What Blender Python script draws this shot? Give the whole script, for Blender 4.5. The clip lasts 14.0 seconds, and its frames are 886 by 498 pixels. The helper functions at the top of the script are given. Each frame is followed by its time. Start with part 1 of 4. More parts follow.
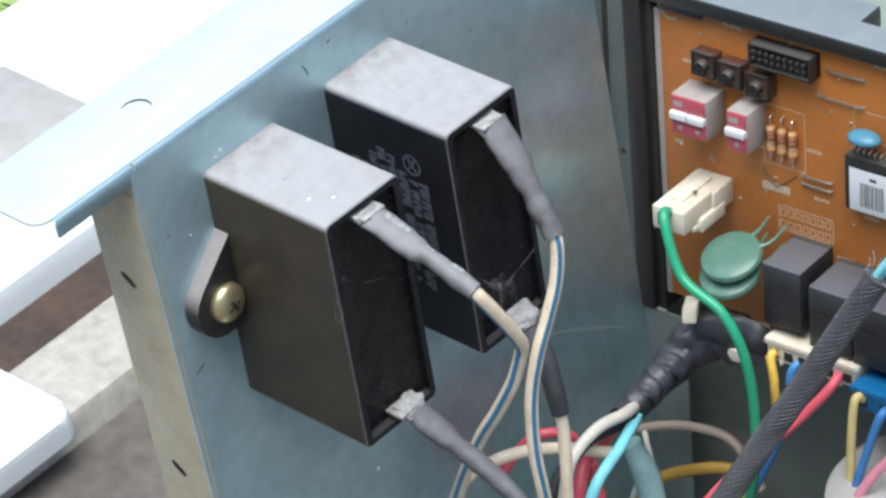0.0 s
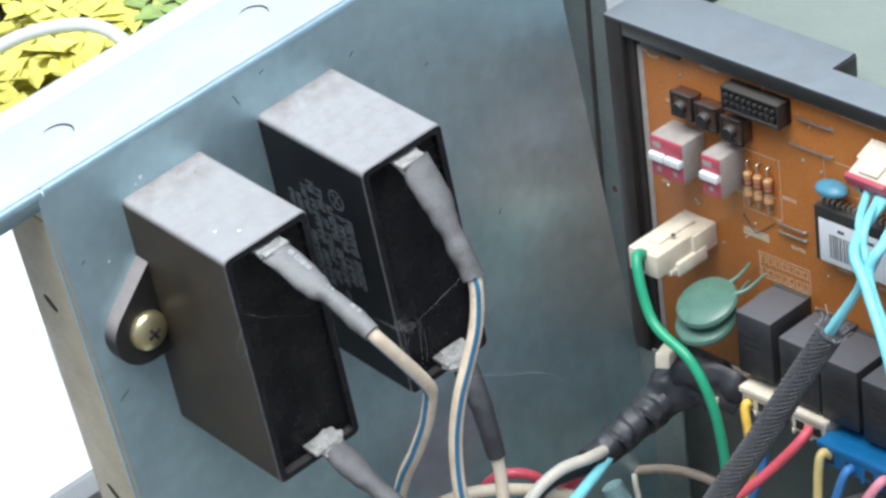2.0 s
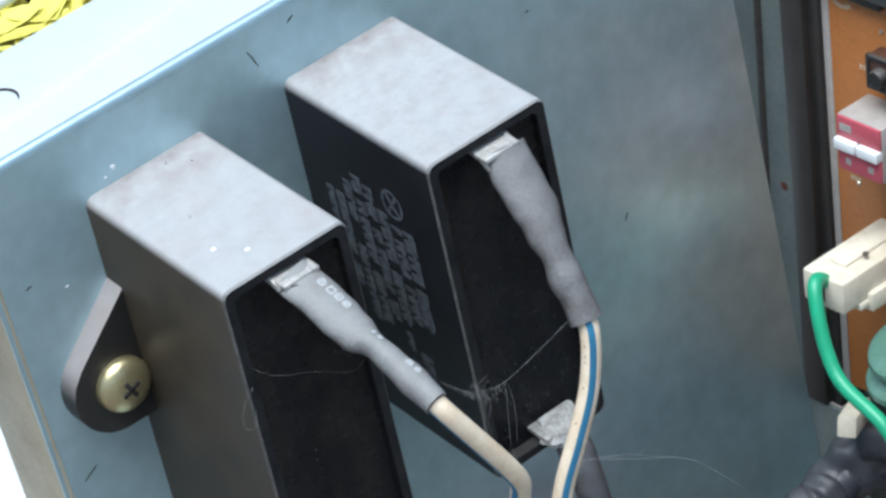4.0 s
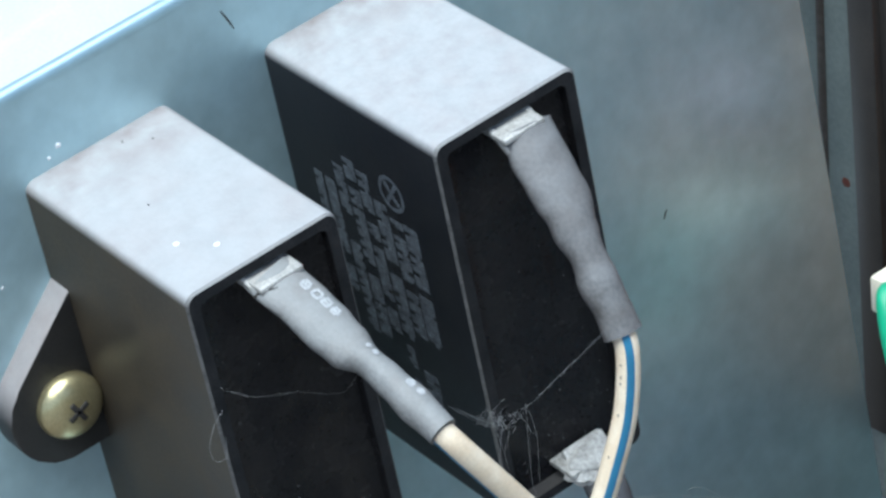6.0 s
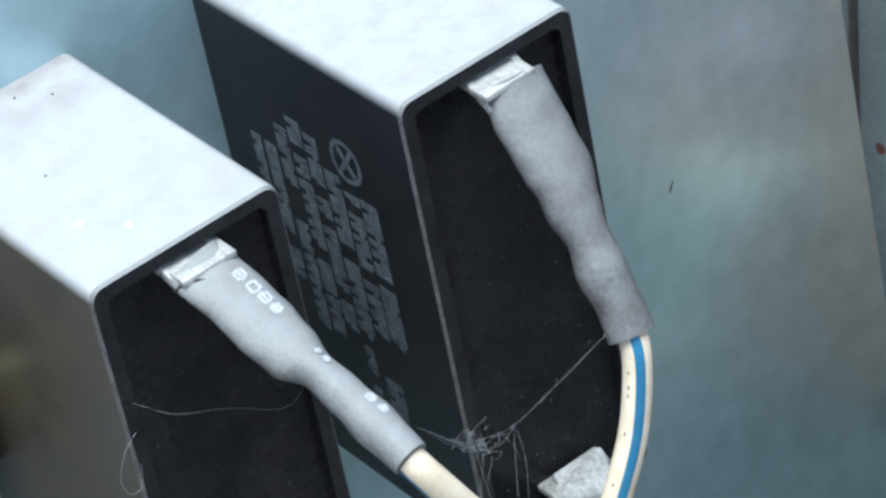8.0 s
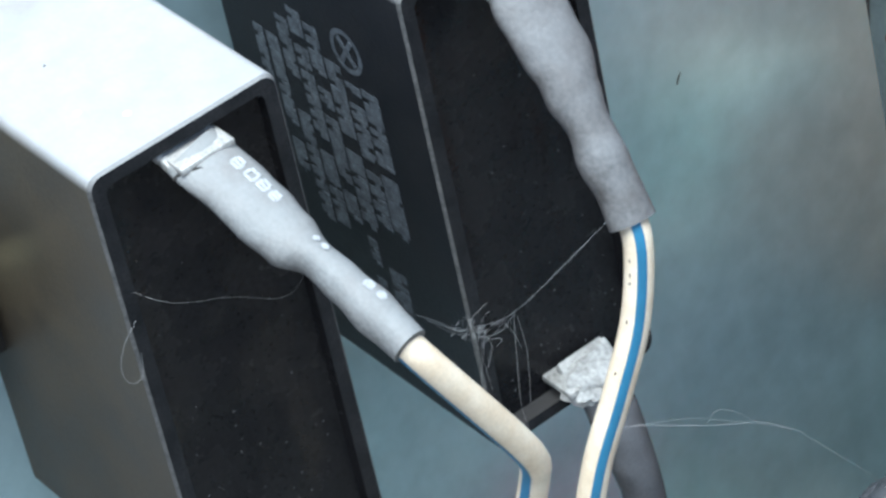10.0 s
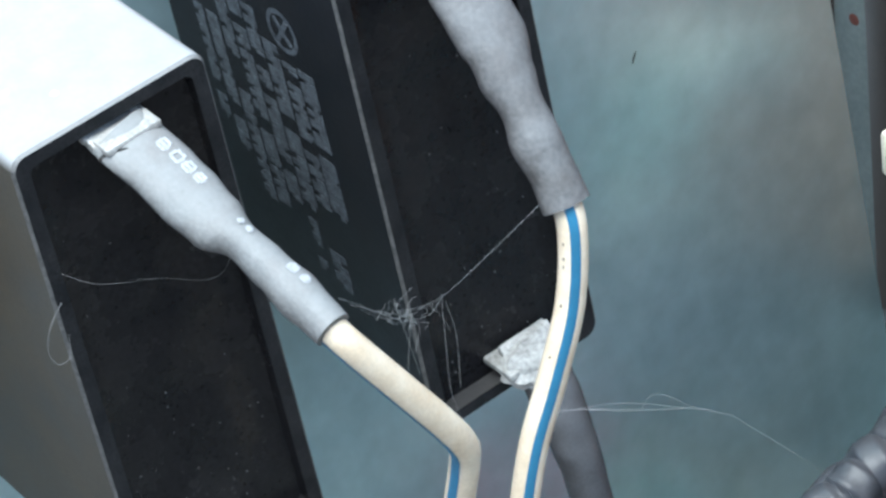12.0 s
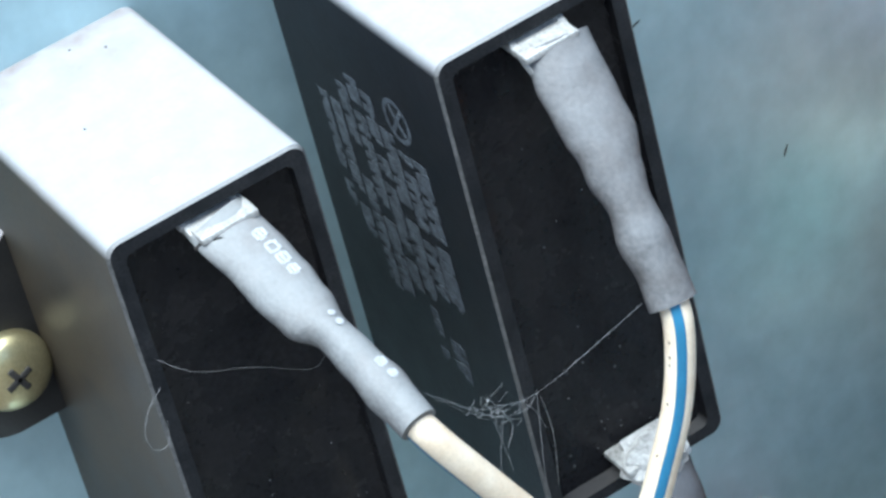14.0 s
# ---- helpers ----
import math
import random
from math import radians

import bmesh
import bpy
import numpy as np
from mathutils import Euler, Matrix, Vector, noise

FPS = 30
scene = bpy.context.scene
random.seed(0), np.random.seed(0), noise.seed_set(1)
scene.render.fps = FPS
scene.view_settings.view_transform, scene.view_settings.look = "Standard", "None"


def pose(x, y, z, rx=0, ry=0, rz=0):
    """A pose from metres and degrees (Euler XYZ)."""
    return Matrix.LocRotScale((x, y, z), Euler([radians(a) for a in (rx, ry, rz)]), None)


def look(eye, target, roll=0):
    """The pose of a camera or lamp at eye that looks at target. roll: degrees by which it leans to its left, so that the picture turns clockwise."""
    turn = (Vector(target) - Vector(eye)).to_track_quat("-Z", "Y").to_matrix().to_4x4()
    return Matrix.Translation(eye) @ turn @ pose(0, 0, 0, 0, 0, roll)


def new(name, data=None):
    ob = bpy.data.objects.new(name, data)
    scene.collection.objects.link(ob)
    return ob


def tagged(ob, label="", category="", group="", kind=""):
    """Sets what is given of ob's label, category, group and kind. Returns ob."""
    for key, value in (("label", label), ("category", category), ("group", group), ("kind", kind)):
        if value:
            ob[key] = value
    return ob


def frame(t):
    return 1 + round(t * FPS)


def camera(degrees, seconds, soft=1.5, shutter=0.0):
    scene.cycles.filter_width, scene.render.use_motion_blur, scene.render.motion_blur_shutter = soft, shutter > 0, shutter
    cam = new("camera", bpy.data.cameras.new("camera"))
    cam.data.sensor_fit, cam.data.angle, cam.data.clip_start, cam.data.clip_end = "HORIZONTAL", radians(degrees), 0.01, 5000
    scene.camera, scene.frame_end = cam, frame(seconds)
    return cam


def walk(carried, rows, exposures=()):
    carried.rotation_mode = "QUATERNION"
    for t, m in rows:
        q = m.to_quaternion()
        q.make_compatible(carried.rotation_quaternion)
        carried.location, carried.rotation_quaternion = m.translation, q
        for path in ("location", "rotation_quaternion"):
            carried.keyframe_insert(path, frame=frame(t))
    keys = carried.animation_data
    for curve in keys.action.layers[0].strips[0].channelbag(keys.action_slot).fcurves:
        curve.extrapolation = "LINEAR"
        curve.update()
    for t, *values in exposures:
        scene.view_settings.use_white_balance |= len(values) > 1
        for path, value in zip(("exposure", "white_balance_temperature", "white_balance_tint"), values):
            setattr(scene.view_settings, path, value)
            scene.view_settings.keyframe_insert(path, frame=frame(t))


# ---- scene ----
cam = camera(14, 14.0, soft=2.8)
PATH = [
    (0.0, (0.61352, -0.44529, 1.12652), (0.15462, -0.05762, 0.67749), -11.346),
    (0.5, (0.65148, -0.42120, 1.14784), (0.18143, -0.05177, 0.69499), -13.061),
    (1.0, (0.70520, -0.37517, 1.13013), (0.20335, -0.03315, 0.69005), -15.660),
    (1.5, (0.69732, -0.33605, 1.11588), (0.18133, -0.01983, 0.67287), -14.816),
    (2.0, (0.69259, -0.33462, 1.10668), (0.17155, -0.01604, 0.67133), -14.075),
    (2.5, (0.68113, -0.32306, 1.10304), (0.15565, -0.01263, 0.66716), -13.791),
    (3.0, (0.59695, -0.26566, 1.02842), (0.06553, 0.03617, 0.59370), -14.370),
    (3.2, (0.56398, -0.24369, 1.00179), (0.03129, 0.05452, 0.56611), -14.608),
    (5.3, (0.46130, -0.18805, 0.92879), (0.10638, 0.00532, 0.63445), -14.206),
    (5.5, (0.44948, -0.18279, 0.91720), (0.09419, 0.01199, 0.62423), -13.983),
    (6.0, (0.42227, -0.16762, 0.89213), (0.06619, 0.02928, 0.60155), -13.960),
    (6.5, (0.39705, -0.15570, 0.87260), (0.04338, 0.04390, 0.58092), -13.799),
    (7.0, (0.37065, -0.14275, 0.85185), (0.01814, 0.05849, 0.55990), -13.593),
    (7.5, (0.34892, -0.13072, 0.83677), (-0.00231, 0.06999, 0.54291), -13.451),
    (8.0, (0.34929, -0.12915, 0.83533), (-0.00107, 0.07118, 0.54017), -13.524),
    (8.5, (0.34852, -0.12949, 0.83571), (0.00173, 0.06930, 0.53534), -13.476),
    (9.0, (0.35241, -0.12743, 0.83266), (0.00280, 0.06609, 0.53212), -14.120),
    (9.2, (0.35255, -0.12841, 0.83262), (0.00402, 0.06533, 0.53097), -14.108),
    (11.3, (0.35440, -0.12038, 0.82947), (0.00242, 0.06100, 0.52417), -15.236),
    (11.5, (0.35720, -0.11902, 0.82946), (0.00454, 0.06114, 0.52422), -15.232),
    (12.0, (0.35822, -0.11384, 0.82932), (0.00738, 0.06840, 0.52321), -14.789),
    (12.5, (0.36400, -0.10383, 0.82514), (0.00526, 0.07258, 0.52485), -15.287),
    (13.0, (0.36460, -0.09875, 0.82685), (-0.00296, 0.06865, 0.53210), -15.734),
    (13.5, (0.36801, -0.09330, 0.82566), (-0.00789, 0.06294, 0.53534), -16.522),
    (14.0, (0.37007, -0.08891, 0.82501), (-0.00977, 0.05945, 0.53569), -17.068),
]
walk(cam, [(t, look(eye, target, roll)) for t, eye, target, roll in PATH],
     [(0.0, 0.59, 6150, 6), (2.5, 0.59, 6100, 6), (3.2, 0.58, 6000, 5), (5.5, 0.65, 5720, 1), (6.5, 0.74, 5710, 0), (7.5, 0.87, 5700, 0),
      (9.0, 1.07, 5700, 0), (12.5, 1.15, 5690, 0), (14.0, 1.19, 5580, 0)])

# ---- light: an overcast sky, bright overhead ----
world = bpy.data.worlds.new("sky")
scene.world = world
world.use_nodes = True
wn, wl = world.node_tree.nodes, world.node_tree.links
sky = wn.new("ShaderNodeTexSky")
sky.sky_type, sky.sun_disc = "NISHITA", False
sky.sun_elevation, sky.sun_rotation = radians(75), radians(132)
sky.air_density, sky.dust_density, sky.ozone_density = 1.0, 2.5, 1.0
wl.new(sky.outputs[0], wn["Background"].inputs[0])
wn["Background"].inputs[1].default_value = 0.092
sun_data = bpy.data.lights.new("sun", "SUN")
sun_data.energy, sun_data.angle, sun_data.color = 3.1, radians(48), (1.0, 0.98, 0.95)
sun = new("sun", sun_data)
sun.matrix_world = look((0.19, -0.17, 1.0), (0, 0, 0))


# ---- materials ----
def shade(name, base, rough=0.5, metal=0.0, second=None, scale=60.0, share=0.5, fine=900.0, fine_amount=0.12,
          bump=0.1, bump_scale=None, dust=None, dust_amount=0.0, spec=0.5, vary=0.0, coat=0.0, stain=None):
    """A surface with stains (scale), grain (fine), relief, and dust that lies on what faces up."""
    m = bpy.data.materials.new(name)
    m.use_nodes = True
    n, l = m.node_tree.nodes, m.node_tree.links
    p = n["Principled BSDF"]
    p.inputs["Metallic"].default_value = metal
    p.inputs["Specular IOR Level"].default_value = spec
    p.inputs["Coat Weight"].default_value = coat
    co = n.new("ShaderNodeTexCoord")
    big = n.new("ShaderNodeTexNoise")
    big.inputs["Scale"].default_value, big.inputs["Detail"].default_value, big.inputs["Roughness"].default_value = scale, 6, 0.65
    l.new(co.outputs["Object"], big.inputs["Vector"])
    small = n.new("ShaderNodeTexNoise")
    small.inputs["Scale"].default_value, small.inputs["Detail"].default_value = fine, 3
    l.new(co.outputs["Object"], small.inputs["Vector"])
    ramp = n.new("ShaderNodeValToRGB")
    ramp.color_ramp.elements[0].position, ramp.color_ramp.elements[1].position = 0.5 - 0.22 * (0.4 + share), 0.5 + 0.3
    second = second or [c * 0.7 for c in base]
    ramp.color_ramp.elements[0].color, ramp.color_ramp.elements[1].color = (*base, 1), (*second, 1)
    l.new(big.outputs["Fac"], ramp.inputs["Fac"])
    grain = n.new("ShaderNodeMapRange")
    grain.inputs["From Min"].default_value, grain.inputs["From Max"].default_value = 0.3, 0.7
    grain.inputs["To Min"].default_value, grain.inputs["To Max"].default_value = 1 - fine_amount, 1 + fine_amount
    l.new(small.outputs["Fac"], grain.inputs["Value"])
    mul = n.new("ShaderNodeVectorMath")
    mul.operation = "SCALE"
    l.new(ramp.outputs["Color"], mul.inputs[0])
    l.new(grain.outputs["Result"], mul.inputs["Scale"])
    colour = mul.outputs["Vector"]
    if vary:
        info = n.new("ShaderNodeObjectInfo")
        vr = n.new("ShaderNodeMapRange")
        vr.inputs["To Min"].default_value, vr.inputs["To Max"].default_value = 1 - vary, 1 + vary
        l.new(info.outputs["Random"], vr.inputs["Value"])
        m2 = n.new("ShaderNodeVectorMath")
        m2.operation = "SCALE"
        l.new(colour, m2.inputs[0])
        l.new(vr.outputs["Result"], m2.inputs["Scale"])
        colour = m2.outputs["Vector"]
    rr = n.new("ShaderNodeMapRange")
    rr.inputs["To Min"].default_value, rr.inputs["To Max"].default_value = max(0.03, rough - 0.12), min(1, rough + 0.12)
    l.new(big.outputs["Fac"], rr.inputs["Value"])
    roughness = rr.outputs["Result"]
    if dust:
        geo = n.new("ShaderNodeNewGeometry")
        sep = n.new("ShaderNodeSeparateXYZ")
        l.new(geo.outputs["Normal"], sep.inputs[0])
        up = n.new("ShaderNodeMapRange")
        up.inputs["From Min"].default_value, up.inputs["From Max"].default_value = 0.15, 0.85
        up.inputs["To Min"].default_value, up.inputs["To Max"].default_value = dust_amount * 0.01, dust_amount
        l.new(sep.outputs["Z"], up.inputs["Value"])
        dn = n.new("ShaderNodeTexNoise")
        dn.inputs["Scale"].default_value, dn.inputs["Detail"].default_value, dn.inputs["Roughness"].default_value = scale * 2.2, 9, 0.8
        l.new(co.outputs["Object"], dn.inputs["Vector"])
        dr = n.new("ShaderNodeMapRange")
        dr.inputs["From Min"].default_value, dr.inputs["From Max"].default_value = 0.25, 0.6
        dr.inputs["To Min"].default_value, dr.inputs["To Max"].default_value = 0.80, 1.0
        l.new(dn.outputs["Fac"], dr.inputs["Value"])
        f = n.new("ShaderNodeMath")
        f.operation = "MULTIPLY"
        l.new(up.outputs["Result"], f.inputs[0])
        l.new(dr.outputs["Result"], f.inputs[1])
        mx = n.new("ShaderNodeMix")
        mx.data_type = "RGBA"
        l.new(f.outputs[0], mx.inputs["Factor"])
        l.new(colour, mx.inputs["A"])
        grime = n.new("ShaderNodeMix")
        grime.data_type = "RGBA"
        gr = n.new("ShaderNodeMapRange")
        gr.inputs["From Min"].default_value, gr.inputs["From Max"].default_value = 0.42, 0.72
        l.new(big.outputs["Fac"], gr.inputs["Value"])
        l.new(gr.outputs["Result"], grime.inputs["Factor"])
        grime.inputs["A"].default_value = (*dust, 1)
        grime.inputs["B"].default_value = (dust[0] * 0.94, dust[1] * 0.89, dust[2] * 0.875, 1)
        l.new(grime.outputs["Result"], mx.inputs["B"])
        colour = mx.outputs["Result"]
        if stain:
            tint, reach = stain
            place = n.new("ShaderNodeSeparateXYZ")
            l.new(co.outputs["Object"], place.inputs[0])
            away = n.new("ShaderNodeMapRange")
            away.inputs["From Min"].default_value, away.inputs["From Max"].default_value = reach, 0.0
            l.new(place.outputs["X"], away.inputs["Value"])
            patch = n.new("ShaderNodeTexNoise")
            patch.inputs["Scale"].default_value, patch.inputs["Detail"].default_value = 160, 5
            l.new(co.outputs["Object"], patch.inputs["Vector"])
            uneven = n.new("ShaderNodeMapRange")
            uneven.inputs["From Min"].default_value, uneven.inputs["From Max"].default_value = 0.30, 0.66
            l.new(patch.outputs["Fac"], uneven.inputs["Value"])
            both = n.new("ShaderNodeMath")
            both.operation = "MULTIPLY"
            l.new(away.outputs["Result"], both.inputs[0])
            l.new(uneven.outputs["Result"], both.inputs[1])
            soiled = n.new("ShaderNodeMix")
            soiled.data_type = "RGBA"
            l.new(both.outputs[0], soiled.inputs["Factor"])
            l.new(colour, soiled.inputs["A"])
            soiled.inputs["B"].default_value = (*tint, 1)
            up_only = n.new("ShaderNodeMix")
            up_only.data_type = "RGBA"
            l.new(up.outputs["Result"], up_only.inputs["Factor"])
            l.new(colour, up_only.inputs["A"])
            l.new(soiled.outputs["Result"], up_only.inputs["B"])
            colour = up_only.outputs["Result"]
        mr = n.new("ShaderNodeMix")
        mr.data_type = "FLOAT"
        l.new(f.outputs[0], mr.inputs["Factor"])
        l.new(roughness, mr.inputs["A"])
        mr.inputs["B"].default_value = 0.62
        roughness = mr.outputs["Result"]
    l.new(colour, p.inputs["Base Color"])
    l.new(roughness, p.inputs["Roughness"])
    if bump:
        bt = n.new("ShaderNodeTexNoise")
        bt.inputs["Scale"].default_value, bt.inputs["Detail"].default_value = bump_scale or fine, 4
        l.new(co.outputs["Object"], bt.inputs["Vector"])
        b = n.new("ShaderNodeBump")
        b.inputs["Strength"].default_value, b.inputs["Distance"].default_value = bump, 0.0004
        l.new(bt.outputs["Fac"], b.inputs["Height"])
        l.new(b.outputs["Normal"], p.inputs["Normal"])
    return m


ZINC = shade("galvanized_sheet", (0.50, 0.67, 0.725), 0.395, 0.80, (0.31, 0.43, 0.48), 30, 0.7, 210, 0.055, 0.06, 200)
ZINC_EDGE = shade("cream_zinc_edge", (0.50, 0.45, 0.33), 0.5, 0.2, (0.38, 0.33, 0.23), 120, 0.5, 1500, 0.10, 0.15, 300)
ZINC_PALE = shade("pale_zinc", (0.62, 0.67, 0.685), 0.5, 0.1, (0.50, 0.555, 0.575), 40, 0.5, 1500, 0.05, 0.08, 260)
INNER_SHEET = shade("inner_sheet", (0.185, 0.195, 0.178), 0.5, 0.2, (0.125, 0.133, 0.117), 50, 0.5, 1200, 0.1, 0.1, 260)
DARK_SHEET = shade("shade_darkened_sheet", (0.17, 0.195, 0.185), 0.5, 0.2, (0.10, 0.12, 0.115), 50, 0.5, 1200, 0.1, 0.1, 260)
SEAM = shade("dark_brown_seam", (0.075, 0.066, 0.060), 0.6, 0.3, (0.045, 0.030, 0.022), 120, 0.5, 900, 0.2, 0.2)
RUST_SPOT = shade("rust_spot", (0.13, 0.035, 0.022), 0.85)
SLOT = shade("dark_slot", (0.025, 0.022, 0.02), 0.8)
CASE = shade("black_plastic_dusty", (0.028, 0.0225, 0.016), 0.46, 0, (0.072, 0.054, 0.032), 60, 0.5, 2500, 0.25, 0.10, 1800,
             (0.43, 0.435, 0.44), 0.93, 0.3, stain=((0.22, 0.175, 0.165), 0.016))
# darker copy for the printed case: its neighbour's shade is in the colour
CASE_DARK = shade("black_plastic_shaded", (0.008, 0.009, 0.012), 0.40, 0, (0.018, 0.018, 0.020), 130, 0.5, 2500, 0.25, 0.10, 1800,
                  (0.43, 0.435, 0.44), 0.93, 0.18, stain=((0.20, 0.16, 0.15), 0.013))
EAR = shade("black_plastic_ear", (0.018, 0.018, 0.018), 0.45, 0, (0.03, 0.028, 0.026), 200, 0.5, 2500, 0.2, 0.1, 1800,
            (0.40, 0.36, 0.35), 0.9)
RESIN = shade("black_resin", (0.007, 0.007, 0.0085), 0.26, 0, (0.018, 0.017, 0.018), 90, 0.3, 1400, 0.3, 0.25, 320,
              (0.14, 0.135, 0.13), 0.35, 0.22)
RIM = shade("worn_black_rim", (0.009, 0.010, 0.012), 0.42, 0, (0.030, 0.030, 0.032), 220, 0.4, 2600, 0.35, 0.2, 900,
            (0.14, 0.14, 0.14), 0.5, 0.15)
RIM_EDGE = shade("scuffed_black_edge", (0.055, 0.056, 0.058), 0.55, 0, (0.14, 0.135, 0.13), 420, 0.7, 2600, 0.4, 0.25, 900,
                 (0.35, 0.35, 0.35), 0.8, 0.4)
PRINT = shade("faded_print", (0.125, 0.142, 0.165), 0.7, 0, (0.03, 0.034, 0.042), 620, 0.8, 3000, 0.3, 0.0)
BRASS = shade("zinc_yellow_screw", (0.62, 0.56, 0.34), 0.34, 0.85, (0.50, 0.42, 0.22), 300, 0.5, 2500, 0.1, 0.08, 900)
TIN = shade("tinned_metal", (0.52, 0.51, 0.49), 0.6, 0.2, (0.19, 0.18, 0.16), 480, 0.6, 2500, 0.2, 0.25, 900)
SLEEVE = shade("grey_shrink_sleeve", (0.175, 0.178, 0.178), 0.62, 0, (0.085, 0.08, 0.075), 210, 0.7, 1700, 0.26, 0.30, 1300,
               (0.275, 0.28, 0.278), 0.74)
# darker greys, one for each of the other three sleeves
SLEEVE_MID = shade("mid_grey_shrink_sleeve", (0.135, 0.133, 0.135), 0.6, 0, (0.066, 0.058, 0.053), 170, 0.6, 1500, 0.28, 0.35, 1200,
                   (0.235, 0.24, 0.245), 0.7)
SLEEVE_LOW = shade("deep_grey_shrink_sleeve", (0.095, 0.095, 0.097), 0.55, 0, (0.05, 0.046, 0.044), 190, 0.6, 1500, 0.28, 0.35, 1200,
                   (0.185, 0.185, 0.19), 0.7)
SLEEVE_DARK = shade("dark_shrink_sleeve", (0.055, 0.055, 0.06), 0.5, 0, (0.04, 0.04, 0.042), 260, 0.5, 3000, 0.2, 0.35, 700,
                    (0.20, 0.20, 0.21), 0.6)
FLUFF = shade("caked_pale_dust", (0.46, 0.45, 0.43), 0.9, 0, (0.24, 0.23, 0.215), 330, 0.5, 1500, 0.25, 0.8, 900)
DUST = shade("pale_dust", (0.11, 0.11, 0.112), 0.8)
WHITE_FLECK = shade("white_fleck", (0.85, 0.85, 0.86), 0.5)
INK = shade("white_ink", (0.44, 0.45, 0.46), 0.6, 0, None, 800, 0.5, 3000, 0.2, 0.0)


def insulation(name, c, k=0.75):
    return shade(name, c, 0.38, 0, [x * k for x in c], 180, 0.4, 2500, 0.06, 0.12, 600, None, 0)


CREAM = shade("cream_insulation", (0.87, 0.75, 0.585), 0.42, 0, (0.66, 0.50, 0.33), 170, 0.25, 2500, 0.06, 0.12, 600)
BLUE_STRIPE = insulation("blue_stripe", (0.045, 0.205, 0.36))
WHITE_WIRE = insulation("white_insulation", (0.74, 0.69, 0.60))
GREEN_WIRE = insulation("green_insulation", (0.035, 0.36, 0.19))
CYAN_WIRE = insulation("cyan_insulation", (0.27, 0.74, 0.82))
TEAL_WIRE = insulation("teal_insulation", (0.03, 0.32, 0.46))
PINK_WIRE = insulation("pink_insulation", (0.80, 0.30, 0.38))
RED_WIRE = insulation("red_insulation", (0.74, 0.11, 0.15))
YELLOW_WIRE = insulation("yellow_insulation", (0.78, 0.50, 0.08))
STRAW_WIRE = insulation("straw_insulation", (0.76, 0.60, 0.24))
BLUE_WIRE = insulation("blue_insulation", (0.06, 0.22, 0.52))
BROWN_WIRE = insulation("brown_insulation", (0.46, 0.36, 0.29))
ORANGE_WIRE = insulation("amber_insulation", (0.42, 0.24, 0.04))
TAPE = shade("black_tape", (0.017, 0.018, 0.025), 0.36, 0, (0.035, 0.036, 0.042), 150, 0.5, 1500, 0.2, 0.5, 260,
             (0.12, 0.12, 0.13), 0.35)
WHITE_PLASTIC = shade("ivory_nylon", (0.74, 0.68, 0.57), 0.45, 0, (0.50, 0.42, 0.31), 110, 0.5, 2000, 0.06, 0.06)
BLUE_PLASTIC = shade("blue_nylon", (0.015, 0.16, 0.38), 0.35, 0, (0.01, 0.11, 0.28), 140, 0.5, 2000, 0.08, 0.06)
RED_PLASTIC = shade("red_plastic", (0.50, 0.085, 0.12), 0.42, 0, (0.40, 0.075, 0.10), 200, 0.5, 2000, 0.08, 0.05)
GREY_PLASTIC = shade("pale_grey_plastic", (0.40, 0.365, 0.34), 0.5, 0, (0.30, 0.265, 0.24), 200, 0.5, 2000, 0.08, 0.05)
BOARD = shade("orange_brown_board", (0.46, 0.165, 0.036), 0.42, 0, (0.38, 0.125, 0.026), 60, 0.5, 900, 0.10, 0.05)
SILK = shade("silkscreen_ink", (0.60, 0.50, 0.38), 0.6, 0, (0.45, 0.30, 0.16), 700, 0.7, 2500, 0.3, 0.0)
RELAY = shade("relay_black", (0.017, 0.017, 0.019), 0.42, 0, (0.045, 0.044, 0.046), 120, 0.5, 2000, 0.2, 0.05, None,
              (0.135, 0.135, 0.15), 0.85, 0.28)
BLACK_PART = shade("black_component", (0.014, 0.013, 0.013), 0.4, 0, (0.03, 0.026, 0.023), 200, 0.5, 2000, 0.2, 0.05, None,
                   (0.12, 0.11, 0.10), 0.5)
BROWN_PART = shade("brown_component", (0.10, 0.045, 0.03), 0.45, 0, (0.06, 0.03, 0.02), 300, 0.5, 2000, 0.2, 0.05)
FRAME_GREY = shade("dark_grey_housing", (0.06, 0.065, 0.075), 0.45, 0, (0.045, 0.048, 0.055), 60, 0.5, 1600, 0.12, 0.08, None,
                   (0.25, 0.285, 0.305), 0.9)
VARISTOR = shade("green_epoxy", (0.10, 0.20, 0.155), 0.28, 0, (0.075, 0.155, 0.12), 120, 0.5, 2000, 0.08, 0.1, 300)
RESISTOR = shade("tan_resistor", (0.60, 0.33, 0.14), 0.4, 0, (0.42, 0.20, 0.08), 600, 0.6, 2500, 0.1, 0.05)
PALE_CAP = shade("pale_aqua_plastic", (0.42, 0.62, 0.62), 0.25, 0, (0.22, 0.36, 0.36), 90, 0.5, 1500, 0.05, 0.05)
BLUE_EPOXY = shade("blue_epoxy", (0.09, 0.27, 0.38), 0.35, 0, None, 300, 0.3, 2000, 0.08, 0.05)
PAPER = shade("white_label", (0.80, 0.81, 0.82), 0.5, 0, (0.72, 0.73, 0.75), 100, 0.4, 2000, 0.03, 0.02)
BAR_INK = shade("label_ink", (0.10, 0.10, 0.11), 0.6)
SILVER = shade("bright_lead", (0.70, 0.66, 0.58), 0.3, 0.9, None, 600, 0.4, 2500, 0.1, 0.05)
